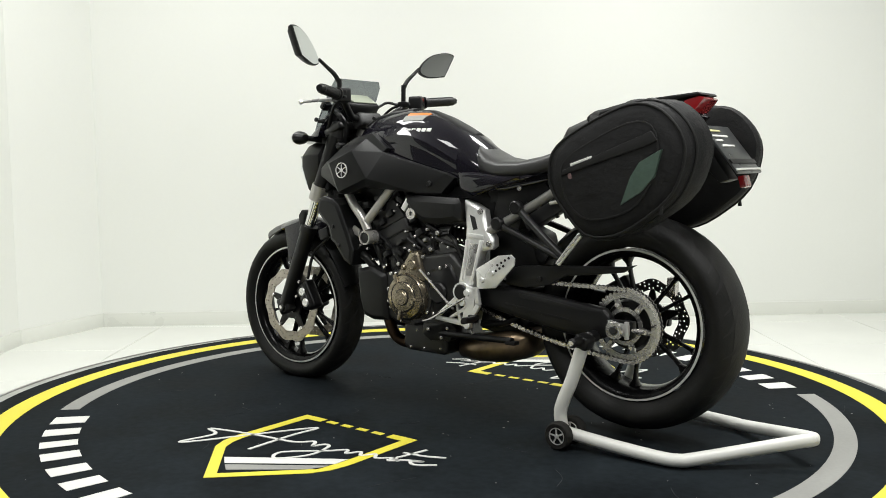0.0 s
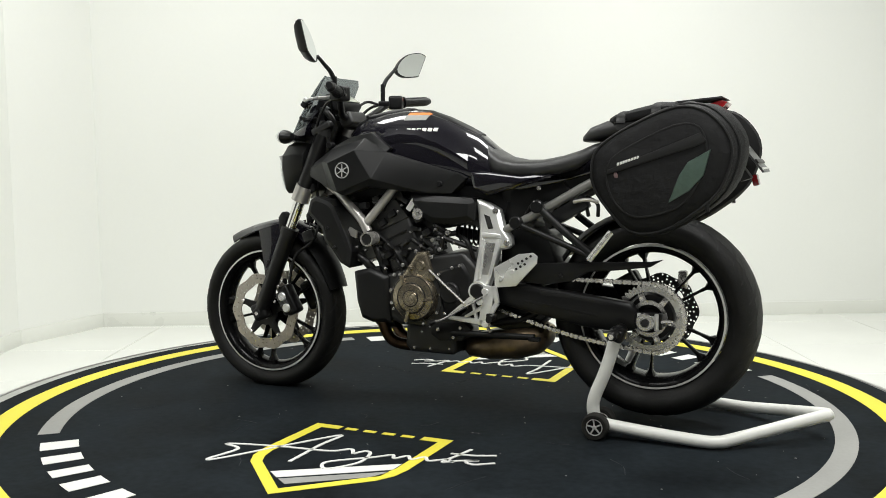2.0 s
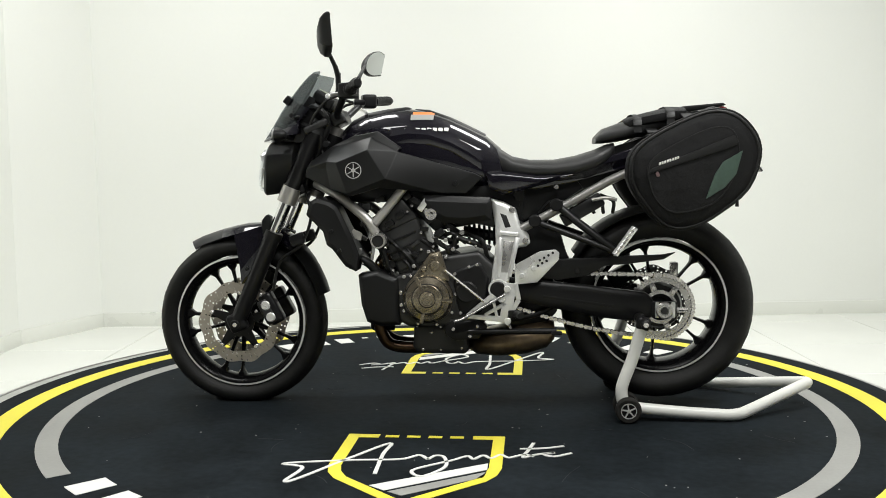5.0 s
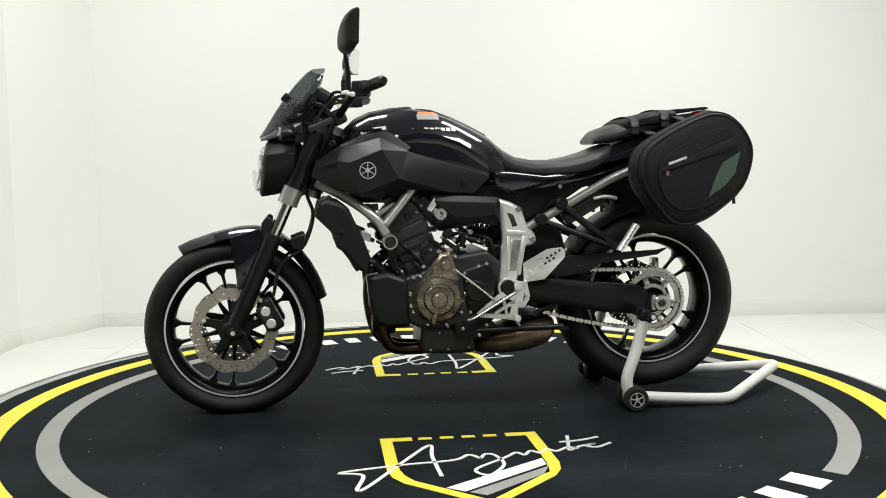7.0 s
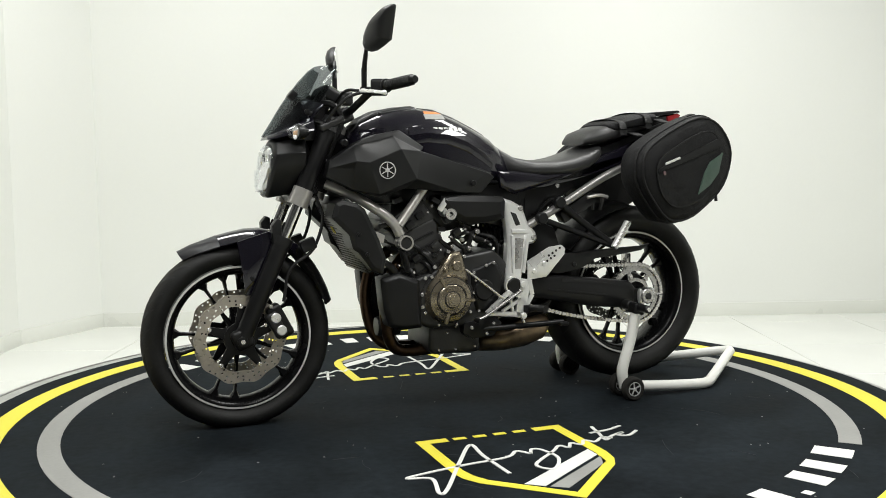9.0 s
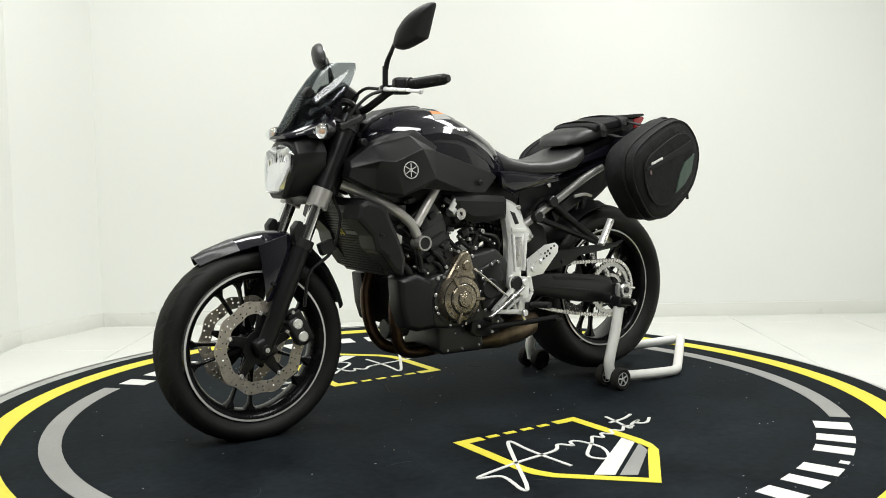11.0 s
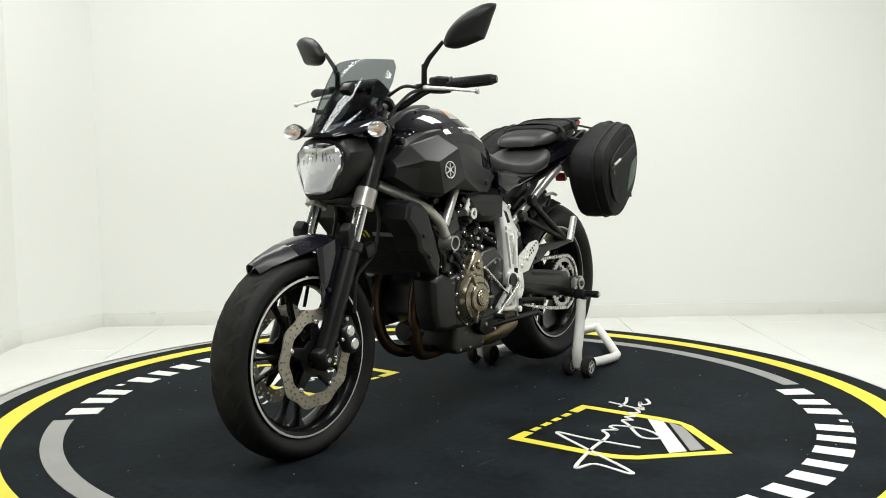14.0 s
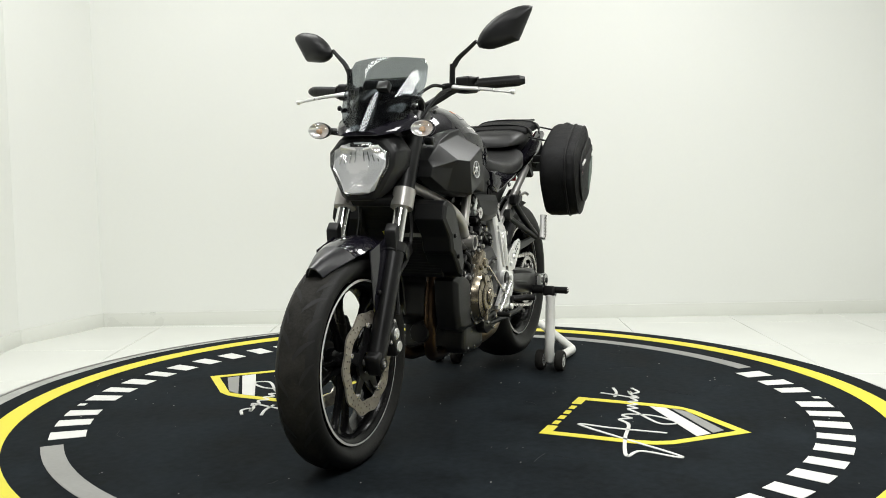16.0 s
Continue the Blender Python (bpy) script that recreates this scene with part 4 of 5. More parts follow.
    part("pillion_seat", pil, LEATHER, BIKE, "black vinyl pillion seat", sharp=60)
    for s in (1, -1):
        g = plate([(-0.20, 0.80), (-0.35, 0.782), (-0.48, 0.785), (-0.56, 0.85), (-0.62, 0.868), (-0.70, 0.90), (-0.86, 0.965), (-0.90, 0.955), (-0.80, 0.875), (-0.60, 0.805), (-0.45, 0.765), (-0.33, 0.742), (-0.19, 0.738)], s * 0.085, s * 0.118, 0.008)
        part("tail_side_panel", g, PAINT, BIKE, "gloss black tail side panel", sharp=45)
    part("rear_undertray", loft([[Vector((u, v, z)) for v, z in ((-hw, zb), (hw, zb), (hw, zt), (-hw, zt))] for u, hw, zt, zb in ((-0.25, 0.085, 0.80, 0.70), (-0.45, 0.08, 0.84, 0.735), (-0.65, 0.08, 0.90, 0.79), (-0.85, 0.07, 0.97, 0.89))]), MATTE, BIKE)
    for s in (1, -1):
        part("under_seat_panel", plate([(-0.28, 0.755), (-0.45, 0.775), (-0.475, 0.742), (-0.36, 0.668), (-0.275, 0.635)], s * 0.070, s * 0.086, 0.004), SATIN, BIKE)
    for s in (1, -1):
        part("seat_side_trim", plate([(-0.155, 0.800), (-0.215, 0.800), (-0.330, 0.786), (-0.455, 0.792), (-0.400, 0.772), (-0.300, 0.745), (-0.215, 0.722), (-0.165, 0.745)], s * 0.112, s * 0.134, 0.006, dome=0.006, inset=0.014), PAINT, BIKE, "gloss black trim under the seat", sharp=25)
        bolt(BIKE, -0.385, s * 0.122, 0.748, 0.009, s)
    # tail lamp
    tl = part("tail_light", plate([(-0.885, 0.996), (-0.93, 1.008), (-0.945, 1.000), (-0.91, 0.960), (-0.888, 0.956)], -0.055, 0.055, 0.004), RED, BIKE, "red wedge tail light")
    part("tail_body", plate([(-0.78, 0.985), (-0.882, 0.997), (-0.886, 0.950), (-0.82, 0.935)], -0.055, 0.055, 0.006), MATTE, BIKE, "black tail fairing")
    part("tail_cover", plate([(-0.76, 0.998), (-0.80, 1.008), (-0.93, 1.018), (-0.94, 1.010), (-0.80, 0.99)], -0.062, 0.062, 0.006), MATTE, tl)
    # number plate holder
    arm = part("plate_hanger", plate([(-0.84, 0.95), (-0.90, 0.95), (-0.975, 0.83), (-1.015, 0.775), (-0.985, 0.765), (-0.92, 0.83)], -0.035, 0.035, 0.006), MATTE, BIKE, "black number plate hanger")
    PLATE = mk("dark_plate_cover", (0.045, 0.047, 0.048), 0.3, var=0.2, scale=12)
    P = pose(-1.002, -0.008, 0.858, 0, 38, 0)

    def on_plate(c, size, bev, material, name, label=""):
        bm = box(c, size, bev)
        bmesh.ops.transform(bm, matrix=P, verts=bm.verts)
        part(name, bm, material, arm, label)
    on_plate((0, 0, 0), (0.006, 0.19, 0.165), 0.002, PLATE, "number_plate", "dark covered number plate with plain bars")
    PRINT = mk("pale_yellow_print", (0.6, 0.58, 0.3), 0.5)
    for i, (y, z, w) in enumerate(((0.045, 0.062, 0.08), (0.03, 0.044, 0.11), (0.06, 0.028, 0.05), (0.02, 0.010, 0.09))):
        on_plate((-0.0045, y, z), (0.003, w, 0.006), 0.0005, WHITEM if i else PRINT, "plate_bar")
    on_plate((-0.005, 0, -0.072), (0.004, 0.19, 0.006), 0.001, ALU, "plate_frame")
    on_plate((-0.005, 0, -0.045), (0.005, 0.19, 0.014), 0.001, HOSE, "plate_strap")
    part("rear_reflector", box((-1.016, -0.075, 0.768), (0.018, 0.05, 0.035), 0.005, (0, 15, 0)), RED, arm, "red rear reflector")


def build_frame():
    for s in (1, -1):
        fr = part("frame_rail", tube([(0.425, s * 0.07, 0.765), (0.36, s * 0.105, 0.735), (0.29, s * 0.148, 0.690), (0.235, s * 0.163, 0.645), (0.207, s * 0.165, 0.600)], 0.016, 16), FRAMESIL, BIKE, "silver-grey tubular frame rail")
        part("frame_brace", tube([(0.108, s * 0.140, 0.760), (0.160, s * 0.152, 0.695), (0.212, s * 0.164, 0.632)], 0.015, 16), FRAMESIL, fr)
        part("frame_boss", lathe([(0.0190, -0.026), (0.0240, -0.026), (0.0240, 0.026), (0.0190, 0.026)], 28, (0.197, s * 0.171, 0.577), closed=True), FRAMESIL, fr)
        part("boss_plug", cyl((0.197, s * 0.177, 0.577), 0.0190, 0.034, 20), BLACKH, fr)
        part("engine_bracket", plate([(0.255, 0.60), (0.285, 0.615), (0.30, 0.59), (0.26, 0.575)], s * 0.145, s * 0.155, 0.003), FRAMESIL, fr)
        # the tube's shade is in its darker paint
        part("subframe_tube", tube([(-0.26, s * 0.12, 0.605), (-0.42, s * 0.118, 0.690), (-0.56, s * 0.115, 0.768), (-0.66, s * 0.105, 0.81)], 0.0145, 14), SUBFRAME, BIKE, "silver-grey subframe tube, its shade put into the paint")
        # pillion peg bracket
        pb = part("pillion_bracket", tube([(-0.385, s * 0.135, 0.690), (-0.47, s * 0.15, 0.620), (-0.575, s * 0.17, 0.543)], 0.0125, 10), SATIN, BIKE, "black pillion footrest hanger")
        part("hanger_strut", tube([(-0.315, s * 0.135, 0.635), (-0.45, s * 0.15, 0.585), (-0.575, s * 0.17, 0.537)], 0.0105, 10), SATIN, pb)
        for px, pz in ((-0.385, 0.690), (-0.315, 0.638)):
            part("hanger_boss", cyl((px, s * 0.140, pz), 0.021, 0.026, 20, 0.004), SATIN, pb)
        peg = part("pillion_peg", tube([(-0.568, s * 0.200, 0.532), (-0.632, s * 0.185, 0.618)], 0.0135, 10, flat=0.6), ALU, BIKE, "folded bare aluminium pillion peg")
        for i in range(7):
            q = Vector((-0.575, s * 0.201, 0.540)).lerp(Vector((-0.627, s * 0.188, 0.612)), i / 6)
            part("peg_rib", box(q, (0.024, 0.022, 0.004), 0.001, (0, 40, 0)), STEEL, peg)
        # aluminium pivot plate, leaning outwards towards its foot
        def splay(bm, s=s):
            for v in bm.verts:
                v.co.y += s * 0.155 * max(0.0, 0.68 - v.co.z) - s * 0.004
            return bm
        pp = part("pivot_plate", splay(plate([(-0.170, 0.712), (-0.212, 0.700), (-0.252, 0.678), (-0.268, 0.625), (-0.296, 0.590), (-0.300, 0.565), (-0.285, 0.553), (-0.256, 0.548), (-0.245, 0.500), (-0.224, 0.412), (-0.200, 0.390), (-0.168, 0.402), (-0.174, 0.470), (-0.186, 0.560), (-0.184, 0.620)], s * 0.092, s * 0.121, 0.005, dome=0.009, inset=0.011)), ALU, BIKE, "cast aluminium pivot plate", sharp=25)
        # black slot, its depth only painted as shade
        part("plate_recess_shade", splay(plate([(-0.200, 0.664), (-0.222, 0.656), (-0.236, 0.618), (-0.218, 0.615)], s * 0.122, s * 0.1315, 0.002)), BLACKH, pp)
        for x0, x1, x2, x3 in ((-0.196, -0.208, -0.200, -0.190), (-0.250, -0.266, -0.238, -0.228)):
            part("plate_rib", splay(plate([(x0, 0.585), (x1, 0.583), (x2, 0.455), (x3, 0.457)], s * 0.120, s * 0.1375, 0.003)), ALU, pp)
        # darker strip painted for the shade of the sunk channel
        part("plate_channel_shade", splay(plate([(-0.212, 0.574), (-0.246, 0.571), (-0.226, 0.470), (-0.204, 0.470)], s * 0.122, s * 0.1308, 0.001)), SPROCKET, pp)
        part("plate_bridge", splay(plate([(-0.198, 0.606), (-0.262, 0.600), (-0.262, 0.588), (-0.198, 0.592)], s * 0.120, s * 0.1365, 0.003)), ALU, pp)
        part("pivot_nut", cyl((-0.194, s * 0.166, 0.416), 0.026, 0.022, 28, 0.004), SATIN, pp)
        part("pivot_ring", lathe([(0.025, 0.0), (0.032, 0.0), (0.032, 0.014), (0.025, 0.014)], 28, (-0.194, s * 0.158 if s > 0 else -0.172, 0.416), closed=True), ALU, pp)
        bolt(pp, -0.240, s * 0.128, 0.674, 0.011, s)
        bolt(pp, -0.283, s * 0.143, 0.573, 0.011, s)
        # footrest bracket and heel guard
        def strut(x0, z0, x1, z1, w0, w1, y0=0.162, y1=0.176, s=s):
            d = Vector((x1 - x0, z1 - z0)).normalized()
            n = Vector((-d.y, d.x))
            return plate([(x0 + n.x * w0, z0 + n.y * w0), (x1 + n.x * w1, z1 + n.y * w1), (x1 - n.x * w1, z1 - n.y * w1), (x0 - n.x * w0, z0 - n.y * w0)], s * y0, s * y1, 0.003)
        fb = part("footrest_bracket", strut(-0.236, 0.436, -0.215, 0.305, 0.020, 0.018), ALU, BIKE, "cast aluminium footrest bracket, open lattice", sharp=25)
        for x0, z0, x1, z1, w0, w1 in ((-0.205, 0.418, -0.092, 0.328, 0.009, 0.006), (-0.225, 0.316, -0.092, 0.326, 0.010, 0.006), (-0.222, 0.372, -0.150, 0.330, 0.007, 0.005), (-0.176, 0.392, -0.190, 0.324, 0.005, 0.005), (-0.248, 0.436, -0.262, 0.380, 0.010, 0.008), (-0.262, 0.382, -0.222, 0.318, 0.008, 0.008)):
            part("bracket_strut", strut(x0, z0, x1, z1, w0, w1), ALU, fb)
        part("bracket_back", plate([(-0.215, 0.410), (-0.255, 0.430), (-0.255, 0.370), (-0.215, 0.312), (-0.130, 0.332), (-0.175, 0.382)], s * 0.146, s * 0.160, 0.003), SATIN, fb)
        for bx, bz in ((-0.224, 0.418), (-0.225, 0.312), (-0.205, 0.385)):
            bolt(fb, bx, s * 0.182, bz, 0.013, s, ALU)
        hg = part("heel_guard", plate([(-0.248, 0.495), (-0.330, 0.540), (-0.380, 0.546), (-0.394, 0.535), (-0.392, 0.512), (-0.322, 0.438), (-0.250, 0.430)], s * 0.158, s * 0.164, 0.003), ALU, BIKE, "drilled aluminium heel guard")
        # drilled holes painted as thin black discs on the solid guard
        for i in range(7):
            part("guard_hole_shade", cyl((-0.330 - 0.014 * (i % 4) + (0.006 if i > 3 else 0), s * 0.1645, 0.511 - 0.018 * (i // 4) + 0.008 * (i % 4)), 0.0042, 0.001, 12, 0), BLACKH, hg)
        bolt(hg, -0.272, s * 0.167, 0.460, 0.010, s, ALU)
        bolt(hg, -0.310, s * 0.167, 0.484, 0.010, s, ALU)
        ft = part("rider_peg", tube([(-0.245, s * 0.165, 0.335), (-0.262, s * 0.21, 0.340), (-0.268, s * 0.26, 0.343)], 0.0125, 12, flat=0.75), HOSE, BIKE, "black rubber rider footrest")
        part("peg_hinge", box((-0.242, s * 0.172, 0.335), (0.03, 0.024, 0.026), 0.005), SATIN, ft)
    # gear linkage on the left
    part("shift_rod", tube([(-0.02, 0.165, 0.478), (-0.150, 0.178, 0.375)], 0.0042, 8), STEEL, BIKE, "steel gear shift rod")
    lv = part("shift_lever", tube([(-0.215, 0.185, 0.400), (-0.150, 0.188, 0.362), (-0.080, 0.190, 0.322), (-0.045, 0.192, 0.312)], 0.0055, 10, flat=0.7), SPROCKET, BIKE, "aluminium shift lever")
    part("shift_toe", tube([(-0.045, 0.19, 0.312), (-0.045, 0.235, 0.312)], 0.009, 12), HOSE, lv)
    # side stand folded up
    ss = part("side_stand", tube([(-0.06, 0.135, 0.268), (-0.15, 0.150, 0.272), (-0.27, 0.155, 0.274), (-0.385, 0.165, 0.278)], 0.0105, 10), SATIN, BIKE, "folded black side stand")
    part("stand_pivot", box((-0.075, 0.125, 0.282), (0.10, 0.05, 0.05), 0.012, (0, 8, 0), 3), SATIN, ss)
    part("stand_foot", box((-0.385, 0.165, 0.272), (0.035, 0.03, 0.012), 0.004), SATIN, ss)
    part("stand_spring", tube([(-0.21, 0.165, 0.33), (-0.235, 0.165, 0.285)], 0.0055, 8), STEEL, ss)


def build_engine():
    eng = part("crankcase", plate([(0.20, 0.44), (0.10, 0.47), (0.0, 0.52), (-0.13, 0.54), (-0.205, 0.47), (-0.20, 0.36), (-0.15, 0.30), (-0.09, 0.285), (0.10, 0.285), (0.20, 0.33)], -0.145, 0.145, 0.016, seg=3), DARK, BIKE, "black engine block")
    part("oil_sump", plate([(0.09, 0.292), (-0.085, 0.286), (-0.095, 0.20), (-0.08, 0.188), (0.075, 0.190), (0.095, 0.21)], -0.10, 0.112, 0.01, dome=0.008, inset=0.012), DARK, eng)
    cyl_m = plate([(0.205, 0.60), (0.075, 0.655), (0.01, 0.50), (0.125, 0.43)], -0.125, 0.125, 0.014, seg=3)
    blk = part("cylinder_block", cyl_m, DARK, eng)
    part("cylinder_head", plate([(0.235, 0.645), (0.125, 0.715), (0.07, 0.650), (0.20, 0.592)], -0.13, 0.13, 0.012), DARK, blk)
    for i in range(4):
        part("block_rib", box((0.105 - i * 0.012 + 0.02, 0.127, 0.585 - i * 0.032), (0.10, 0.006, 0.007), 0.002, (0, 24, 0)), SATIN, blk)
    for px, pz in ((0.045, 0.70), (0.13, 0.66), (0.165, 0.63), (0.03, 0.645), (0.0, 0.60)):
        part("engine_connector", box((px, 0.13, pz), (0.03, 0.03, 0.022), 0.005, (0, 30, 0)), SATIN, blk)
    # generator cover in bronze
    gc = (0.038, 0.0, 0.384)
    cov = part("generator_cover", lathe([(0, 0.196), (0.024, 0.196), (0.026, 0.192), (0.028, 0.190), (0.046, 0.188), (0.050, 0.184), (0.052, 0.182), (0.072, 0.176), (0.082, 0.160), (0.085, 0.14)], 56, gc), BRONZE, eng, "bronze round generator cover", sharp=24)
    part("cover_flange", lathe([(0.084, 0.140), (0.092, 0.141), (0.094, 0.150), (0.084, 0.152)], 48, gc, closed=True), DARK, cov)
    # thin black rings painted as the shade in the cover's grooves
    for gr, gy in ((0.0270, 0.1906), (0.0512, 0.1834), (0.0735, 0.1752)):
        part("cover_groove_shade", lathe([(gr - 0.0012, gy), (gr + 0.0012, gy - 0.0006), (gr + 0.0012, gy + 0.0010), (gr - 0.0012, gy + 0.0016)], 48, gc, closed=True), BLACKH, cov)
    for a in (20, 120, 235):
        rows = []
        for j in range(9):
            q = radians(a + 6 + 44 * j / 8)
            rows.append([Vector((gc[0] + r * math.cos(q), y, gc[2] + r * math.sin(q))) for r, y in ((0.0545, 0.180), (0.0695, 0.1755), (0.0695, 0.1790), (0.0545, 0.1836))])
        part("cover_pad", loft(rows), BRONZE, cov)
    part("timing_plug", lathe([(0, 0.1995), (0.010, 0.1995), (0.011, 0.198), (0.018, 0.198), (0.020, 0.196)], 28, gc), BRONZE, cov)
    for a in (62, 185, 285):
        part("cover_rib", box((gc[0] + 0.058 * math.cos(radians(a)), 0.182, gc[2] + 0.058 * math.sin(radians(a))), (0.05, 0.012, 0.012), 0.004, (0, -a, 0)), BRONZE, cov)
    for i in range(9):
        a = radians(i * 40 + 12)
        bolt(cov, gc[0] + 0.093 * math.cos(a), 0.152, gc[2] + 0.093 * math.sin(a), 0.0065)
    up = part("starter_cover", plate([(0.105, 0.43), (0.055, 0.500), (0.030, 0.535), (-0.005, 0.540), (-0.018, 0.500), (-0.035, 0.44), (0.03, 0.42)], 0.12, 0.156, 0.008, dome=0.008, inset=0.012), BRONZE, eng, "bronze starter gear cover", sharp=25)
    for px, pz in ((0.012, 0.492), (0.05, 0.482)):
        part("cover_boss", cyl((px, 0.166, pz), 0.018 if px < 0.03 else 0.010, 0.012, 20, 0.004), BRONZE, up)
    for px, pz in ((0.035, 0.538), (-0.022, 0.52), (0.085, 0.49), (0.118, 0.455), (0.13, 0.40), (0.128, 0.36)):
        bolt(up, px, 0.15, pz, 0.0075)
    # black covers
    fc = part("front_side_cover", plate([(0.272, 0.462), (0.207, 0.477), (0.138, 0.450), (0.131, 0.292), (0.200, 0.288), (0.244, 0.302), (0.262, 0.360)], 0.085, 0.150, 0.005, dome=0.012, inset=0.014, seg=2), MATTE, eng, "matt black coolant tank cover", sharp=30)
    part("cover_slot", box((0.225, 0.158, 0.36), (0.008, 0.006, 0.09), 0.002, (0, -8, 0)), FRAMESIL, fc)
    part("front_side_cover", flip(plate([(0.272, 0.462), (0.207, 0.477), (0.138, 0.450), (0.131, 0.292), (0.200, 0.288), (0.244, 0.302), (0.262, 0.360)], 0.085, 0.150, 0.005, seg=2)), MATTE, eng)
    sp = part("sprocket_cover", plate([(-0.045, 0.475), (-0.135, 0.508), (-0.165, 0.45), (-0.16, 0.36), (-0.12, 0.325), (-0.065, 0.33), (-0.045, 0.40)], 0.11, 0.148, 0.010, dome=0.006, inset=0.012), SATIN, eng)
    part("cover_cap", cyl((-0.09, 0.158, 0.405), 0.036, 0.014, 28, 0.005), SATIN, sp)
    for px, pz in ((-0.052, 0.465), (-0.125, 0.495), (-0.07, 0.335), (-0.15, 0.36), (-0.098, 0.488), (-0.06, 0.44)):
        bolt(sp, px, 0.157, pz, 0.0065)
    part("clutch_cover", lathe([(0, -0.195), (0.07, -0.193), (0.085, -0.18), (0.09, -0.14)], 40, (-0.02, 0, 0.39)), BRONZE, eng)
    for px, pz in ((0.08, 0.285), (0.03, 0.262), (-0.06, 0.262), (0.06, 0.205), (-0.07, 0.21), (0.0, 0.205), (0.0, 0.282)):
        bolt(eng, px, 0.118, pz, 0.0055)
    # intake, air box and throttle
    part("air_box_cover", plate([(0.055, 0.726), (-0.165, 0.716), (-0.175, 0.70), (-0.172, 0.642), (-0.10, 0.630), (-0.02, 0.632), (0.03, 0.66), (0.06, 0.70)], 0.05, 0.142, 0.014, dome=0.012, inset=0.02, seg=3), MATTE, BIKE, "matt black air box cover", sharp=30)
    part("air_box_cover", flip(plate([(0.055, 0.726), (-0.165, 0.716), (-0.175, 0.70), (-0.172, 0.642), (-0.10, 0.630), (-0.02, 0.632), (0.03, 0.66), (0.06, 0.70)], 0.05, 0.142, 0.014, seg=3)), MATTE, BIKE)
    tb = part("throttle_body", cyl((0.030, 0.12, 0.670), 0.020, 0.05, 20, 0.004), ALU, BIKE, "bare metal throttle body")
    part("throttle_wheel", lathe([(0.008, 0.148), (0.019, 0.148), (0.019, 0.155), (0.008, 0.155)], 20, (0.026, 0, 0.662), closed=True), STEEL, tb)
    part("throttle_arm", box((0.052, 0.145, 0.692), (0.02, 0.01, 0.045), 0.004, (0, -35, 0)), ALU, tb)
    rnd = random.Random(11)
    for i in range(12):
        x, z = rnd.uniform(-0.10, 0.06), rnd.uniform(0.545, 0.63)
        part("engine_pipe", tube([(x, 0.10, z), (x + rnd.uniform(-0.05, 0.05), 0.13, z + rnd.uniform(-0.03, 0.03)), (x + rnd.uniform(-0.09, 0.02), 0.11, z + rnd.uniform(-0.09, 0.02))], 0.006 + 0.003 * rnd.random(), 8), HOSE, BIKE)
    for px, pz, r in ((-0.02, 0.575, 0.009), (-0.045, 0.545, 0.010), (-0.03, 0.61, 0.007), (0.02, 0.585, 0.007), (-0.075, 0.60, 0.012), (0.085, 0.56, 0.007), (0.062, 0.60, 0.006)):
        part("engine_fitting", cyl((px, 0.132, pz), r * 0.75, 0.02, 14, 0.002), SPROCKET, BIKE)
    # black block added to keep the gaps behind the tubes dark
    part("engine_backing", plate([(0.36, 0.80), (0.10, 0.765), (-0.20, 0.765), (-0.27, 0.70), (-0.24, 0.60), (-0.12, 0.625), (0.02, 0.60), (0.12, 0.70), (0.30, 0.70)], -0.085, 0.085, 0.01), SATIN, BIKE, "black backing block added in place of inner frame and air box")
    part("battery_box", box((-0.30, 0.0, 0.70), (0.16, 0.16, 0.15), 0.012, (0, -20, 0)), SATIN, BIKE)
    for i in range(22):
        x, z = rnd.uniform(0.03, 0.27), rnd.uniform(0.46, 0.72)
        if z < 0.40 + x * 0.55:
            continue
        part("engine_fitting", box((x, rnd.uniform(0.11, 0.14), z), (rnd.uniform(0.012, 0.04), 0.03, rnd.uniform(0.01, 0.025)), 0.004, (0, rnd.uniform(-40, 40), 0)), SATIN if i % 3 else DARK, BIKE)
    for i in range(12):
        x, z = rnd.uniform(0.10, 0.29), rnd.uniform(0.46, 0.66)
        part("engine_pipe", tube([(x, 0.11, z), (x - 0.03, 0.14, z - 0.02), (x - rnd.uniform(0.03, 0.09), 0.13, z - rnd.uniform(0.03, 0.09))], rnd.uniform(0.004, 0.009), 8), HOSE, BIKE)
    for px, pz in ((0.255, 0.50), (0.23, 0.535), (0.205, 0.50), (0.265, 0.545), (0.155, 0.475), (0.19, 0.465), (0.02, 0.555), (0.06, 0.545), (-0.06, 0.585), (-0.10, 0.57), (-0.12, 0.555), (0.09, 0.69), (0.105, 0.67)):
        part("hose_clip", cyl((px, 0.142, pz), rnd.uniform(0.003, 0.0052), 0.010, 10, 0.001), SPROCKET if px * 1000 % 2 < 1 else STEEL, BIKE)
    # rear shock lying behind the engine
    sh = part("shock_absorber", tube([(-0.075, 0.06, 0.600), (-0.22, 0.045, 0.575)], 0.018, 14), SATIN, BIKE, "black rear shock absorber")
    for i in range(7):
        u = -0.095 - i * 0.017
        part("spring_coil", lathe([(0.030, -0.004), (0.036, 0), (0.030, 0.004)], 24, (u, 0.06, 0.598 - i * 0.003), axis="X", closed=True), SATIN, sh)
    # exhaust
    for s in (1, -1):
        way = ((0.15, 0.045, 0.53), (0.195, 0.050, 0.47), (0.222, 0.052, 0.39), (0.223, 0.050, 0.31), (0.205, 0.042, 0.235), (0.165, 0.036, 0.200), (0.06, 0.033, 0.197), (-0.11, 0.028, 0.21))
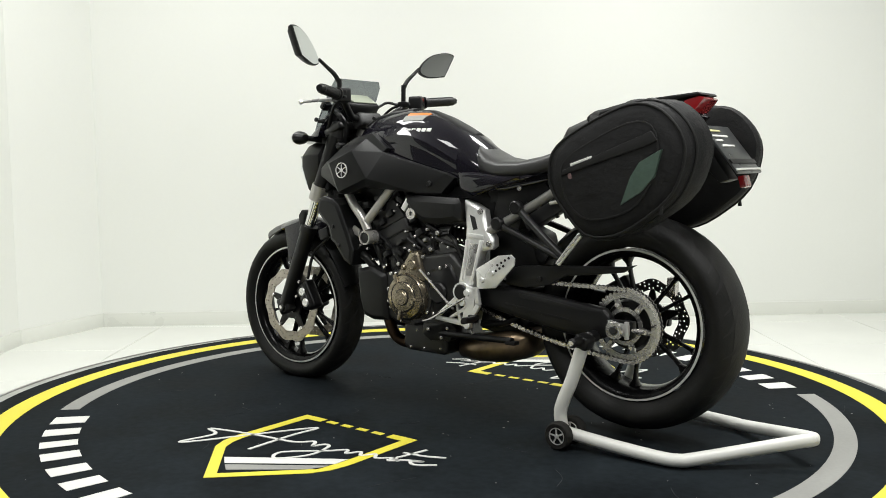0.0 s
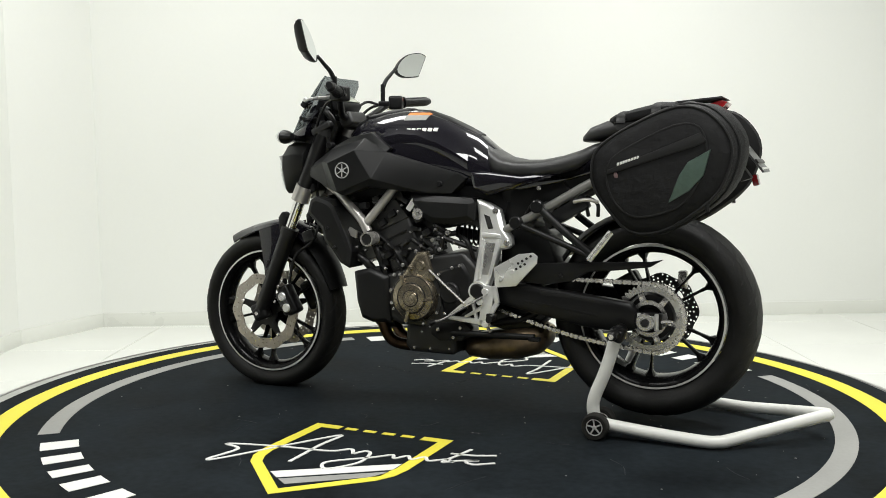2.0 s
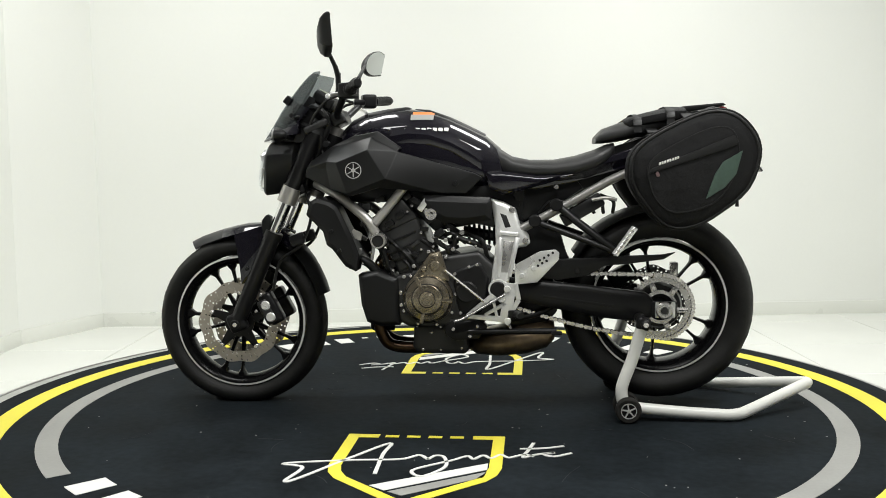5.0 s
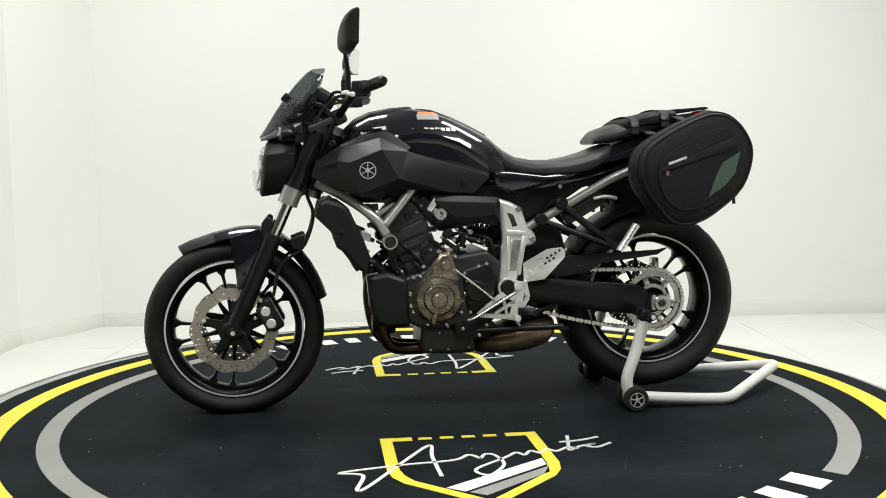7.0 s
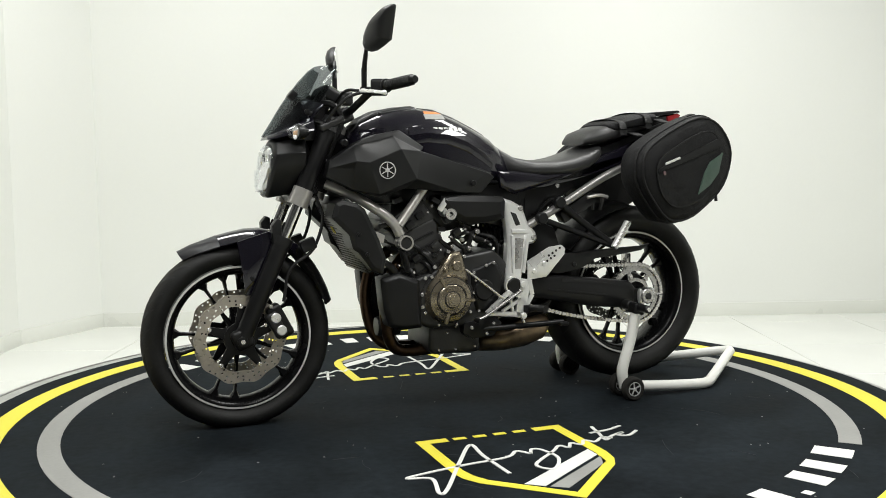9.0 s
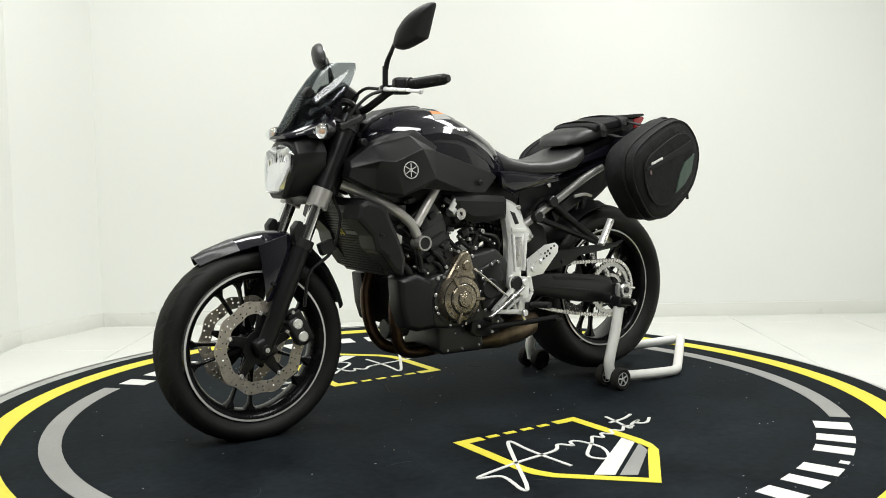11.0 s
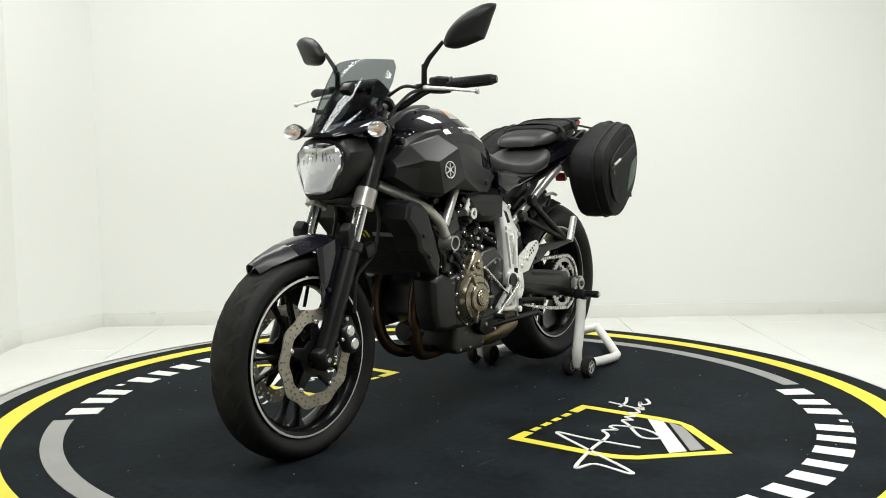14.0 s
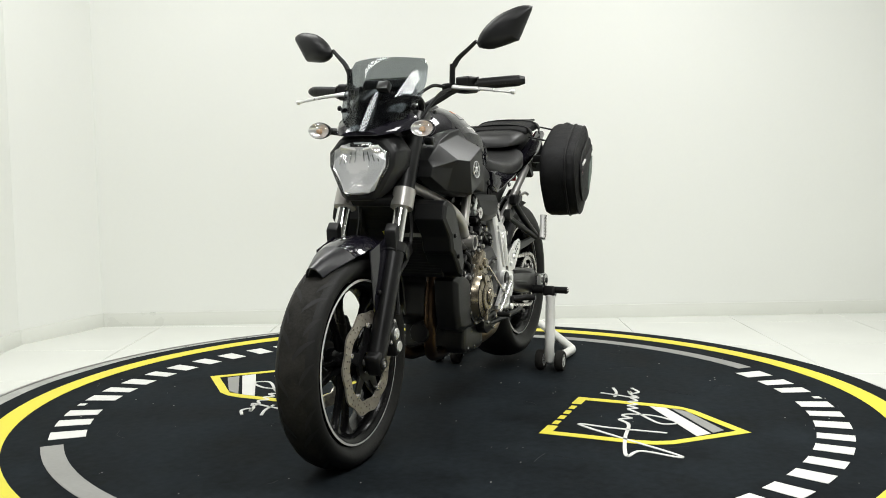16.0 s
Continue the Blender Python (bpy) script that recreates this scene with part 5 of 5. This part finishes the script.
        if s < 0:
            way = ((0.17, 0.07, 0.53), (0.225, 0.082, 0.485), (0.250, 0.088, 0.40), (0.245, 0.085, 0.31), (0.222, 0.070, 0.238), (0.170, 0.050, 0.202), (0.06, 0.035, 0.197), (-0.11, 0.03, 0.21))
        part("exhaust_header", tube([(x, s * y, z) for x, y, z in way], 0.0205, 16), COPPER, BIKE, "heat-tinted steel header pipe")
    can = loft([section(u, hw, zt, zb, (zt + zb) / 2, 24, 2.6) for u, hw, zt, zb in ((-0.095, 0.05, 0.235, 0.185), (-0.12, 0.085, 0.248, 0.172), (-0.20, 0.108, 0.270, 0.168), (-0.29, 0.108, 0.292, 0.176), (-0.355, 0.098, 0.302, 0.196), (-0.382, 0.070, 0.290, 0.225))])
    part("exhaust_collector", can, STAINED, BIKE, "heat-stained exhaust silencer box", sharp=50)
    # suspension linkage and its carrier over the silencer
    part("shock_linkage", plate([(-0.215, 0.372), (-0.37, 0.380), (-0.395, 0.330), (-0.36, 0.292), (-0.25, 0.275), (-0.19, 0.290)], -0.060, 0.070, 0.012), SATIN, BIKE, "black suspension linkage")
    part("linkage_arm", tube([(-0.22, 0.085, 0.30), (-0.33, 0.09, 0.325), (-0.41, 0.088, 0.375)], 0.011, 10), SATIN, BIKE)
    part("stand_bracket", plate([(-0.02, 0.298), (-0.135, 0.312), (-0.16, 0.288), (-0.13, 0.246), (-0.05, 0.240), (-0.015, 0.262)], 0.112, 0.150, 0.006), SATIN, BIKE, "black side stand bracket")
    for px, pz in ((-0.045, 0.280), (-0.125, 0.290), (-0.10, 0.256)):
        bolt(BIKE, px, 0.154, pz, 0.007)
    # radiator with side wings
    rad = part("radiator", box((0.343, 0, 0.590), (0.040, 0.26, 0.24), 0.006, (0, 28, 0)), SATIN, BIKE, "black radiator core with guard")
    for i in range(22):
        part("radiator_fin", box((0.3600 + (i - 10.5) * 0.0100 * 0.4695, 0, 0.5806 + (i - 10.5) * 0.0100 * 0.8829), (0.004, 0.25, 0.0030), 0.0, (0, 28, 0)), BLACKH, rad)
    for k in range(2):
        part("guard_mark", box((0.3785, -0.012 - 0.018 * k, 0.612), (0.003, 0.007, 0.026), 0.001, (22, 28, 0)), YELLOW, rad)
    part("guard_emblem_bar", box((0.3785, 0.05, 0.612), (0.003, 0.08, 0.014), 0.001, (0, 28, 0)), GREYM, rad)
    for s in (1, -1):
        wing = [(0.429, 0.706), (0.405, 0.718), (0.360, 0.705), (0.333, 0.686), (0.286, 0.585), (0.265, 0.527), (0.275, 0.470), (0.313, 0.489), (0.356, 0.547), (0.374, 0.559), (0.386, 0.605), (0.442, 0.661)]
        wing = [(a * 0.987, 0.81 + (b - 0.81) * 0.987) for a, b in wing]
        bm = plate(wing, 0.09, 0.182, 0.003, dome=0.006, inset=0.014, seg=1)
        part("radiator_wing", bm if s > 0 else flip(bm), MATTE, BIKE, "matt black radiator side cowl", sharp=18)
        for px, pz in ((0.352, 0.61), (0.325, 0.545)):
            bolt(BIKE, px, s * 0.190, pz, 0.008, s, SATIN)
    part("radiator_top_tank", box((0.395, 0, 0.700), (0.05, 0.27, 0.03), 0.008, (0, 28, 0)), MATTE, BIKE)
    part("coolant_hose", tube([(0.30, 0.12, 0.52), (0.24, 0.135, 0.50), (0.20, 0.12, 0.45)], 0.015, 12), HOSE, BIKE)
    part("oil_filter", lathe([(0, 0.06), (0.03, 0.058), (0.034, 0.05), (0.034, -0.02)], 28, (0.19, 0.02, 0.285), axis="X"), SATIN, BIKE)


def build_rear():
    rw = wheel(BIKE, "rear_wheel", RW, 0.3215, 0.226, 0.094, 0.070, RUBBER_REAR, RUBBER_DARK)
    brake_disc(rw, RW, 0.085, 0.118, -0.095, -1, DARK, 8)
    # sprocket with teeth
    def toothed(r, n, amp):
        return [((r + amp * (1 if i % 4 in (1, 2) else -1)) * math.cos(2 * math.pi * i / (4 * n)), (r + amp * (1 if i % 4 in (1, 2) else -1)) * math.sin(2 * math.pi * i / (4 * n))) for i in range(4 * n)]
    bm, y0, y1 = bm_new(), 0.084, 0.090
    outer = toothed(0.1025, 43, 0.0035)
    n = len(outer)
    rows = []
    for i, (a, b) in enumerate(outer):
        k = 0.083 / math.hypot(a, b)
        rows.append([bm.verts.new((RW[0] + q * a, y, RW[2] + q * b)) for q, y in ((k, y0), (k, y1), (1, y1), (1, y0))])
    for i in range(n):
        a, b = rows[i], rows[(i + 1) % n]
        for q in range(4):
            bm.faces.new((a[q], a[(q + 1) % 4], b[(q + 1) % 4], b[q]))
    bmesh.ops.recalc_face_normals(bm, faces=bm.faces)
    spk = part("rear_sprocket", bm, SPROCKET, rw, "grey toothed rear sprocket")
    for i in range(6):
        arm = plate([(0.046, -0.011), (0.085, -0.0075), (0.085, 0.0075), (0.046, 0.011)], y0, y1, 0.001)
        bmesh.ops.transform(arm, matrix=pose(RW[0], 0, RW[2], 0, -i * 60 - 10, 0), verts=arm.verts)
        part("sprocket_arm", arm, SPROCKET, spk)
    part("sprocket_hub", lathe([(0.044, y0), (0.056, y0), (0.056, y1 + 0.003), (0.044, y1 + 0.003)], 40, (RW[0], 0, RW[2]), closed=True), SPROCKET, spk)
    for i in range(6):
        a = radians(i * 60 + 10)
        part("sprocket_nut", cyl((RW[0] + 0.066 * math.cos(a), 0.094, RW[2] + 0.066 * math.sin(a)), 0.008, 0.010, 6, 0.001), STEEL, spk)
    part("cush_drive", lathe([(0.03, 0.082), (0.07, 0.080), (0.078, 0.06), (0.078, 0.03)], 40, RW), SATIN, rw)
    # chain: plates and rollers along both runs and round the sprocket
    path = []
    a_top = radians(97)
    for i in range(40):
        t = i / 39
        path.append(Vector((RW[0] + 0.108 * math.cos(a_top), 0, RW[2] + 0.108 * math.sin(a_top))).lerp(Vector((-0.165, 0, 0.465)), 1 - t))
    for i in range(1, 26):
        a = a_top + radians(170) * i / 26
        path.append(Vector((RW[0] + 0.108 * math.cos(a), 0, RW[2] + 0.108 * math.sin(a))))
    end = path[-1].copy()
    for i in range(1, 41):
        t = i / 40
        path.append(end.lerp(Vector((-0.165, 0, 0.375)), t) + Vector((0, 0, -0.022 * math.sin(math.pi * t))))
    bright, dull = bm_new(), bm_new()
    for i, (p, q) in enumerate(zip(path, path[1:])):
        d, ang = (p + q) / 2, -math.degrees(math.atan2(q.z - p.z, q.x - p.x))
        to, ys = (bright, (0.079, 0.095)) if i % 2 else (dull, (0.082, 0.092))
        n = (q - p).length
        for y in ys:
            merge(to, box((0, 0, 0), (n * (1.0 if i % 2 else 0.9), 0.0022, 0.0092), 0.0), pose(d.x, y, d.z, 0, ang, 0))
            for e in (p, q):
                merge(to, cyl((0, 0, 0), 0.0072, 0.0024, 8, 0), pose(e.x, y, e.z))
        merge(bright, cyl((0, 0, 0), 0.0045, 0.021, 8, 0), pose(p.x, 0.087, p.z))
    ch = part("chain", bright, STEEL, BIKE, "steel roller drive chain")
    part("inner_link", dull, BLACKH, ch)
    # swingarm
    def sw(s):
        arm = plate([(-0.228, 0.450), (-0.30, 0.443), (-0.45, 0.428), (-0.62, 0.408), (-0.680, 0.400), (-0.702, 0.375), (-0.706, 0.345), (-0.698, 0.318), (-0.655, 0.304), (-0.53, 0.316), (-0.32, 0.358), (-0.228, 0.378)], 0.098, 0.132, 0.010, dome=0.006, inset=0.020, seg=3)
        return arm if s > 0 else flip(arm)
    for s in (1, -1):
        arm = part("swingarm", sw(s), SATIN, BIKE, "satin black swingarm", sharp=25)
        # black sheet on the arm's face, painted as the groove's shade
        part("arm_groove_shade", plate([(-0.392, 0.424), (-0.481, 0.416), (-0.589, 0.398), (-0.640, 0.387), (-0.572, 0.394), (-0.481, 0.404), (-0.397, 0.410)], s * 0.128, s * 0.1386, 0.0005), BLACKH, arm)
        part("arm_rib", box((-0.46, s * 0.136, 0.372), (0.24, 0.006, 0.010), 0.003, (0, -8, 0)), SATIN, arm)
        part("arm_end", box((-0.735, s * 0.124, 0.346), (0.085, 0.026, 0.050), 0.006), SATIN, arm)
        part("axle_block", box((-0.737, s * 0.141, 0.346), (0.062, 0.018, 0.036), 0.005), ALU, arm)
        for q in (1, -1):
            part("axle_lug", box((-0.737 + q * 0.026, s * 0.147, 0.346), (0.012, 0.012, 0.052), 0.003), ALU, arm)
        part("axle_washer", lathe([(0.014, 0.0), (0.027, 0.0), (0.028, 0.004), (0.024, 0.008), (0.014, 0.008)], 32, (-0.732, s * 0.162 if s > 0 else -0.176, 0.3465), closed=True), SPROCKET, arm)
        part("axle_nut", cyl((-0.732, s * 0.169, 0.3465), 0.012, 0.012, 6, 0.002), DARK, arm)
        part("adjuster_bolt", tube([(-0.775, s * 0.135, 0.346), (-0.81, s * 0.135, 0.346)], 0.006, 8), STEEL, arm)
        # spool that the stand lifts
        part("stand_spool", cyl((-0.655, s * 0.155, 0.318), 0.018, 0.05, 20, 0.004), SATIN, arm)
    part("swingarm_bridge", box((-0.33, 0, 0.40), (0.10, 0.21, 0.09), 0.02, (0, -5, 0), 3), SATIN, BIKE)
    part("rear_axle", cyl((-0.732, 0, 0.3465), 0.012, 0.33, 16), STEEL, BIKE)
    cg = part("chain_guard", plate([(-0.330, 0.492), (-0.385, 0.508), (-0.54, 0.517), (-0.735, 0.524), (-0.775, 0.532), (-0.735, 0.508), (-0.62, 0.493), (-0.545, 0.487), (-0.490, 0.455), (-0.40, 0.440), (-0.33, 0.446)], 0.096, 0.118, 0.005), MATTE, BIKE, "matt black chain guard")
    bolt(cg, -0.455, 0.120, 0.470, 0.010, 1, SATIN)
    hug = []
    for i in range(9):
        a = radians(32 + 52 * i / 8)
        hug.append([Vector((RW[0] + r * math.cos(a), v, RW[2] + r * math.sin(a))) for v, r in ((-0.095, 0.322), (-0.06, 0.338), (0.06, 0.338), (0.095, 0.322), (0.09, 0.317), (0.055, 0.333), (-0.055, 0.333), (-0.09, 0.317))])
    part("tyre_hugger", loft(hug), MATTE, BIKE, "matt black inner mudguard", sharp=50)
    part("regulator", box((-0.47, 0.10, 0.672), (0.15, 0.05, 0.045), 0.008, (0, 30, 0)), SATIN, BIKE)
    part("inner_mudguard", plate([(-0.24, 0.60), (-0.33, 0.63), (-0.40, 0.60), (-0.42, 0.53), (-0.455, 0.46), (-0.30, 0.44), (-0.24, 0.50)], -0.08, 0.08, 0.01), SATIN, BIKE, "black inner mudguard")
    for i in range(6):
        part("tail_wiring", tube([(-0.33 - i * 0.04, 0.09, 0.66 + i * 0.012), (-0.37 - i * 0.04, 0.11, 0.70), (-0.42 - i * 0.03, 0.10, 0.66)], 0.006, 8), HOSE, BIKE)
    part("bag_support_rail", tube([(-0.50, 0.13, 0.705), (-0.545, 0.135, 0.712), (-0.58, 0.135, 0.705)], 0.006, 8), FRAMESIL, BIKE)
    part("rear_caliper", box((-0.62, -0.10, 0.43), (0.09, 0.05, 0.06), 0.012, (0, 30, 0), 3), SATIN, BIKE)
    part("rear_caliper_bracket", box((-0.80, -0.085, 0.45), (0.03, 0.03, 0.06), 0.008), STEEL, BIKE)


def build_pannier(s):
    bag = tagged(new("pannier"), "black cordura saddlebag with grey-green reflective patch, hung on the tail", "pannier", "saddlebags")
    shape = [(-0.597, 0.796), (-0.609, 0.857), (-0.668, 0.908), (-0.785, 0.966), (-0.865, 0.985), (-0.932, 0.962), (-0.984, 0.902), (-0.996, 0.834), (-0.962, 0.739), (-0.884, 0.669), (-0.798, 0.621), (-0.710, 0.622), (-0.640, 0.696), (-0.606, 0.750)]
    ol = rounded(shape, 3)
    cx, cz = -0.79, 0.81

    def lp(k, y, grow=0.0):
        out = []
        for a, b in ol:
            lean = 0.08 * k * (a - cx) * (1.0 if y > 0.2 else 0.4) - (0.012 if y > 0.2 else 0.006)
            deep = max(0.0, (0.285 - y) / 0.15) * min(1.0, max(0.0, (cx + 0.06 - a) / 0.18))
            out.append(Vector((cx + (a - cx) * k - 0.030 * deep, y + lean, cz + (b - cz) * k + 0.012 * deep)))
        return out

    def add(name, bm, material, label=""):
        for v in bm.verts:
            v.co.y = 0.172 + (v.co.y - 0.128) * 0.96
        return part(name, bm if s > 0 else flip(bm), material, bag, label, 50)
    add("body", loft([lp(0.86, 0.128), lp(0.95, 0.133), lp(0.995, 0.15), lp(1.0, 0.19), lp(0.985, 0.232), lp(0.975, 0.236), lp(0.985, 0.240), lp(0.975, 0.262), lp(0.945, 0.275), lp(0.80, 0.286), lp(0.45, 0.292)]), CORDURA, "black woven fabric bag body")
    for k, y in ((0.992, 0.236), (0.952, 0.2745)):
        pth = lp(k, y)
        add("piping", tube(pth + [pth[0]], 0.0042, 8, 1), WEBBING, "black piped seam")

    def panel(pts, h, material, name, label="", r=2):
        o = rounded(pts, r) if r > 1 else pts
        bm = bm_new()
        lo = [bm.verts.new((a, 0.2715 + 0.08 * (a - cx) - 0.004, b)) for a, b in o]
        hi = [bm.verts.new((a, 0.2715 + 0.08 * (a - cx) + h, b)) for a, b in o]
        for i in range(len(lo)):
            j = (i + 1) % len(lo)
            bm.faces.new((lo[i], lo[j], hi[j], hi[i]))
        bm.faces.new(lo[::-1]), bm.faces.new(hi)
        bmesh.ops.recalc_face_normals(bm, faces=bm.faces)
        bevelled(bm, 0.003)
        return add(name, bm, material, label)
    panel([(-0.655, 0.775), (-0.66, 0.825), (-0.72, 0.870), (-0.84, 0.925), (-0.905, 0.918), (-0.925, 0.85), (-0.905, 0.77), (-0.85, 0.70), (-0.74, 0.672), (-0.68, 0.71)], 0.012, CORDURA, "front_pocket", "black pocket panel")
    panel([(-0.655, 0.790), (-0.66, 0.805), (-0.91, 0.905), (-0.925, 0.88), (-0.90, 0.868)], 0.018, WEBBING, "pocket_flap", r=1)
    panel([(-0.936, 0.858), (-0.876, 0.824), (-0.853, 0.787), (-0.826, 0.712), (-0.882, 0.746), (-0.918, 0.788)], 0.016, REFLEX, "reflective_patch", "grey-green reflective patch", r=1)
    for i in range(8):
        x0, z0 = -0.684 - i * 0.0078, 0.8150 + i * 0.0026
        panel([(x0, z0), (x0, z0 + 0.009), (x0 - 0.0058, z0 + 0.0109), (x0 - 0.0058, z0 + 0.0019)], 0.0195, WHITEM, "maker_mark_bar", r=1)
    panel([(-0.677, 0.782), (-0.675, 0.795), (-0.683, 0.797), (-0.687, 0.783)], 0.016, TAG, "zip_tag")
    # piped outline of the pocket
    oval = rounded([(-0.655, 0.775), (-0.66, 0.825), (-0.72, 0.870), (-0.84, 0.925), (-0.905, 0.918), (-0.925, 0.85), (-0.905, 0.77), (-0.85, 0.70), (-0.74, 0.672), (-0.68, 0.71)], 3)
    add("pocket_piping", tube([(a, 0.2715 + 0.08 * (a - cx) + 0.0095, b) for a, b in oval + oval[:1]], 0.0034, 6, 1), WEBBING, "black piped pocket seam")
    # zip pull hanging at the rear lower edge
    zp = [(-0.925, 0.745), (-0.926, 0.715), (-0.927, 0.688)]
    for u, z in ((-0.690, 0.925), (-0.800, 0.972)):
        add("mount_strap", box((u, 0.098, z), (0.036, 0.070, 0.006), 0.002, (-12, 0, 0)), WEBBING, "black strap to the yoke")
    add("mount_clip", box((-0.72, 0.105, 0.845), (0.050, 0.060, 0.030), 0.006), HOSE)
    add("zip_pull", tube([(a, 0.250, b) for a, b in zp], (0.003, 0.006), 8), HOSE)
    add("bag_handle", tube([(-0.80, 0.185, 0.968), (-0.86, 0.180, 0.992), (-0.90, 0.185, 0.980)], 0.011, 8, flat=0.35, wide=(0, 1, 0)), WEBBING)
    return bag


def build_saddle_pad():
    pad = tagged(new("saddlebag_yoke"), "black padded saddlebag yoke strapped over the pillion seat", "bag strap")
    def sec(u, hw, zt, zb):
        return section(u, hw, zt, zb, zt * 0.35 + zb * 0.65, 22, 3.5)
    part("pad", loft([sec(-0.605, 0.10, 0.964, 0.945), sec(-0.62, 0.118, 0.974, 0.935), sec(-0.68, 0.122, 0.990, 0.945), sec(-0.76, 0.118, 1.008, 0.955), sec(-0.80, 0.11, 1.006, 0.96), sec(-0.81, 0.09, 0.996, 0.97)]), CORDURA, pad, "black fabric pad")
    for u, z in ((-0.645, 0.982), (-0.75, 1.006)):
        part("strap", tube([(u, -0.135, z - 0.06), (u, -0.115, z - 0.012), (u, 0, z + 0.002), (u, 0.115, z - 0.012), (u, 0.135, z - 0.06)], 0.013, 8, flat=0.12, wide=(1, 0, 0)), WEBBING, pad)
        for s in (1, -1):
            part("buckle", box((u, s * 0.128, z - 0.03), (0.028, 0.008, 0.022), 0.003, (s * 25, 0, 0)), HOSE, pad)
    return pad


def build_stand():
    st = tagged(new("paddock_stand"), "white tubular rear paddock stand with black wheels", "stand")
    pts = [(-0.60, 0.224, 0.044), (-0.75, 0.230, 0.032), (-0.90, 0.230, 0.023), (-0.955, 0.220, 0.022), (-1.0, 0.190, 0.028), (-1.200, 0.030, 0.068), (-1.236, -0.005, 0.073)]
    part("base_tube", tube(pts + [(-1.215, -0.035, 0.070)] + [(x, -y, z) for x, y, z in pts[-3::-1]], 0.0185, 16, 5), WHITEP, st, "white powder-coated base tube", 60)
    part("label_bar", box((-0.80, 0.2425, 0.035), (0.03, 0.002, 0.006), 0.0005), GREYM, st)
    for s in (1, -1):
        part("leg", tube([(-0.600, s * 0.222, 0.040), (-0.590, s * 0.222, 0.09), (-0.598, s * 0.222, 0.13), (-0.625, s * 0.216, 0.20), (-0.655, s * 0.208, 0.302)], 0.0195, 16, 5), WHITEP, st, "", 60)
        part("hook_block", box((-0.658, s * 0.205, 0.312), (0.045, 0.05, 0.04), 0.010, (0, -15, 0), 3), SATIN, st)
        part("hook_pin", cyl((-0.658, s * 0.235, 0.318), 0.014, 0.09, 16, 0.004), HOSE, st)
        part("pin_nut", cyl((-0.658, s * 0.277, 0.318), 0.009, 0.014, 6, 0.001), STEEL, st)
        for y in (0.262, 0.182):
            w = part("castor_wheel", lathe([(0.026, -0.015), (0.036, -0.016), (0.0405, -0.011), (0.0415, 0), (0.0405, 0.011), (0.036, 0.016), (0.026, 0.015)], 36, (-0.608, s * y, 0.0415), closed=True), RUBBER, st, "small black rubber wheel")
            part("wheel_hub", cyl((-0.608, s * y, 0.0415), 0.0262, 0.022, 28, 0.003), SATIN, w)
            for i in range(5):
                a = radians(i * 72 + 10)
                part("hub_spoke", box((-0.608 + 0.015 * math.cos(a), s * (y + 0.0118), 0.0415 + 0.015 * math.sin(a)), (0.020, 0.003, 0.005), 0.001, (0, -math.degrees(a), 0)), ALU, w)
            part("hub_ring", lathe([(0.0225, 0.0), (0.0250, 0.0), (0.0250, 0.003), (0.0225, 0.003)], 28, (-0.608, s * (y + 0.0115) - (0.003 if s < 0 else 0), 0.0415), closed=True), ALU, w)
            part("hub_cap", cyl((-0.608, s * (y + 0.012), 0.0415), 0.006, 0.008, 12, 0.001), ALU, w)
        part("castor_axle", cyl((-0.608, s * 0.222, 0.0415), 0.007, 0.10, 12), STEEL, st)
    return st


build_front()
build_head()
build_bars()
build_wiring()
build_tank()
build_seat()
build_frame()
build_engine()
build_rear()
PANNIERS = [build_pannier(1), build_pannier(-1)]
YOKE = build_saddle_pad()
STAND = build_stand()

# ---- floor tiles, the nearest laid as pieces ----
def build_tiles():
    size, gap = 0.67, 0.003
    bm = box((0, 0, 0), (size - gap, size - gap, 0.008), 0.0012, seg=1)
    me = mesh_of("tile", bm, TILE)
    for i in range(-5, 7):
        for j in range(-11, 6):
            x, y = 1.70 + (i - 1.5) * size, 1.45 + (j - 1.5) * size
            if x < -2.6 or x > 3.9 or y > 2.75 or math.hypot(abs(x) + size / 2, abs(y) + size / 2) < R_EDGE - 0.02:
                continue
            ob = new("tile", me)
            ob.parent = FLOOR
            ob.location = (x, y, FLOOR_Z)


build_tiles()


# ---- the turntable turns steadily and carries everything on it ----
ON_DISC = pose(0.008, -0.0105, 0, 0, 0, 1.64)  # the machine stands a little askew on the disc


def motions():
    rows = [(0.0, -46.0), (2.0, -32.85), (4.0, -19.75), (6.0, -6.6), (8.0, 6.6), (10.0, 19.85), (12.0, 33.0), (14.0, 46.2), (16.0, 59.45)]
    walk(TURNTABLE, [(t, pose(0, 0, 0, 0, 0, a)) for t, a in rows])
    for thing in (BIKE, YOKE, STAND, *PANNIERS):
        walk(thing, [(t, pose(0, 0, 0, 0, 0, a + 187.0) @ ON_DISC) for t, a in rows])


motions()
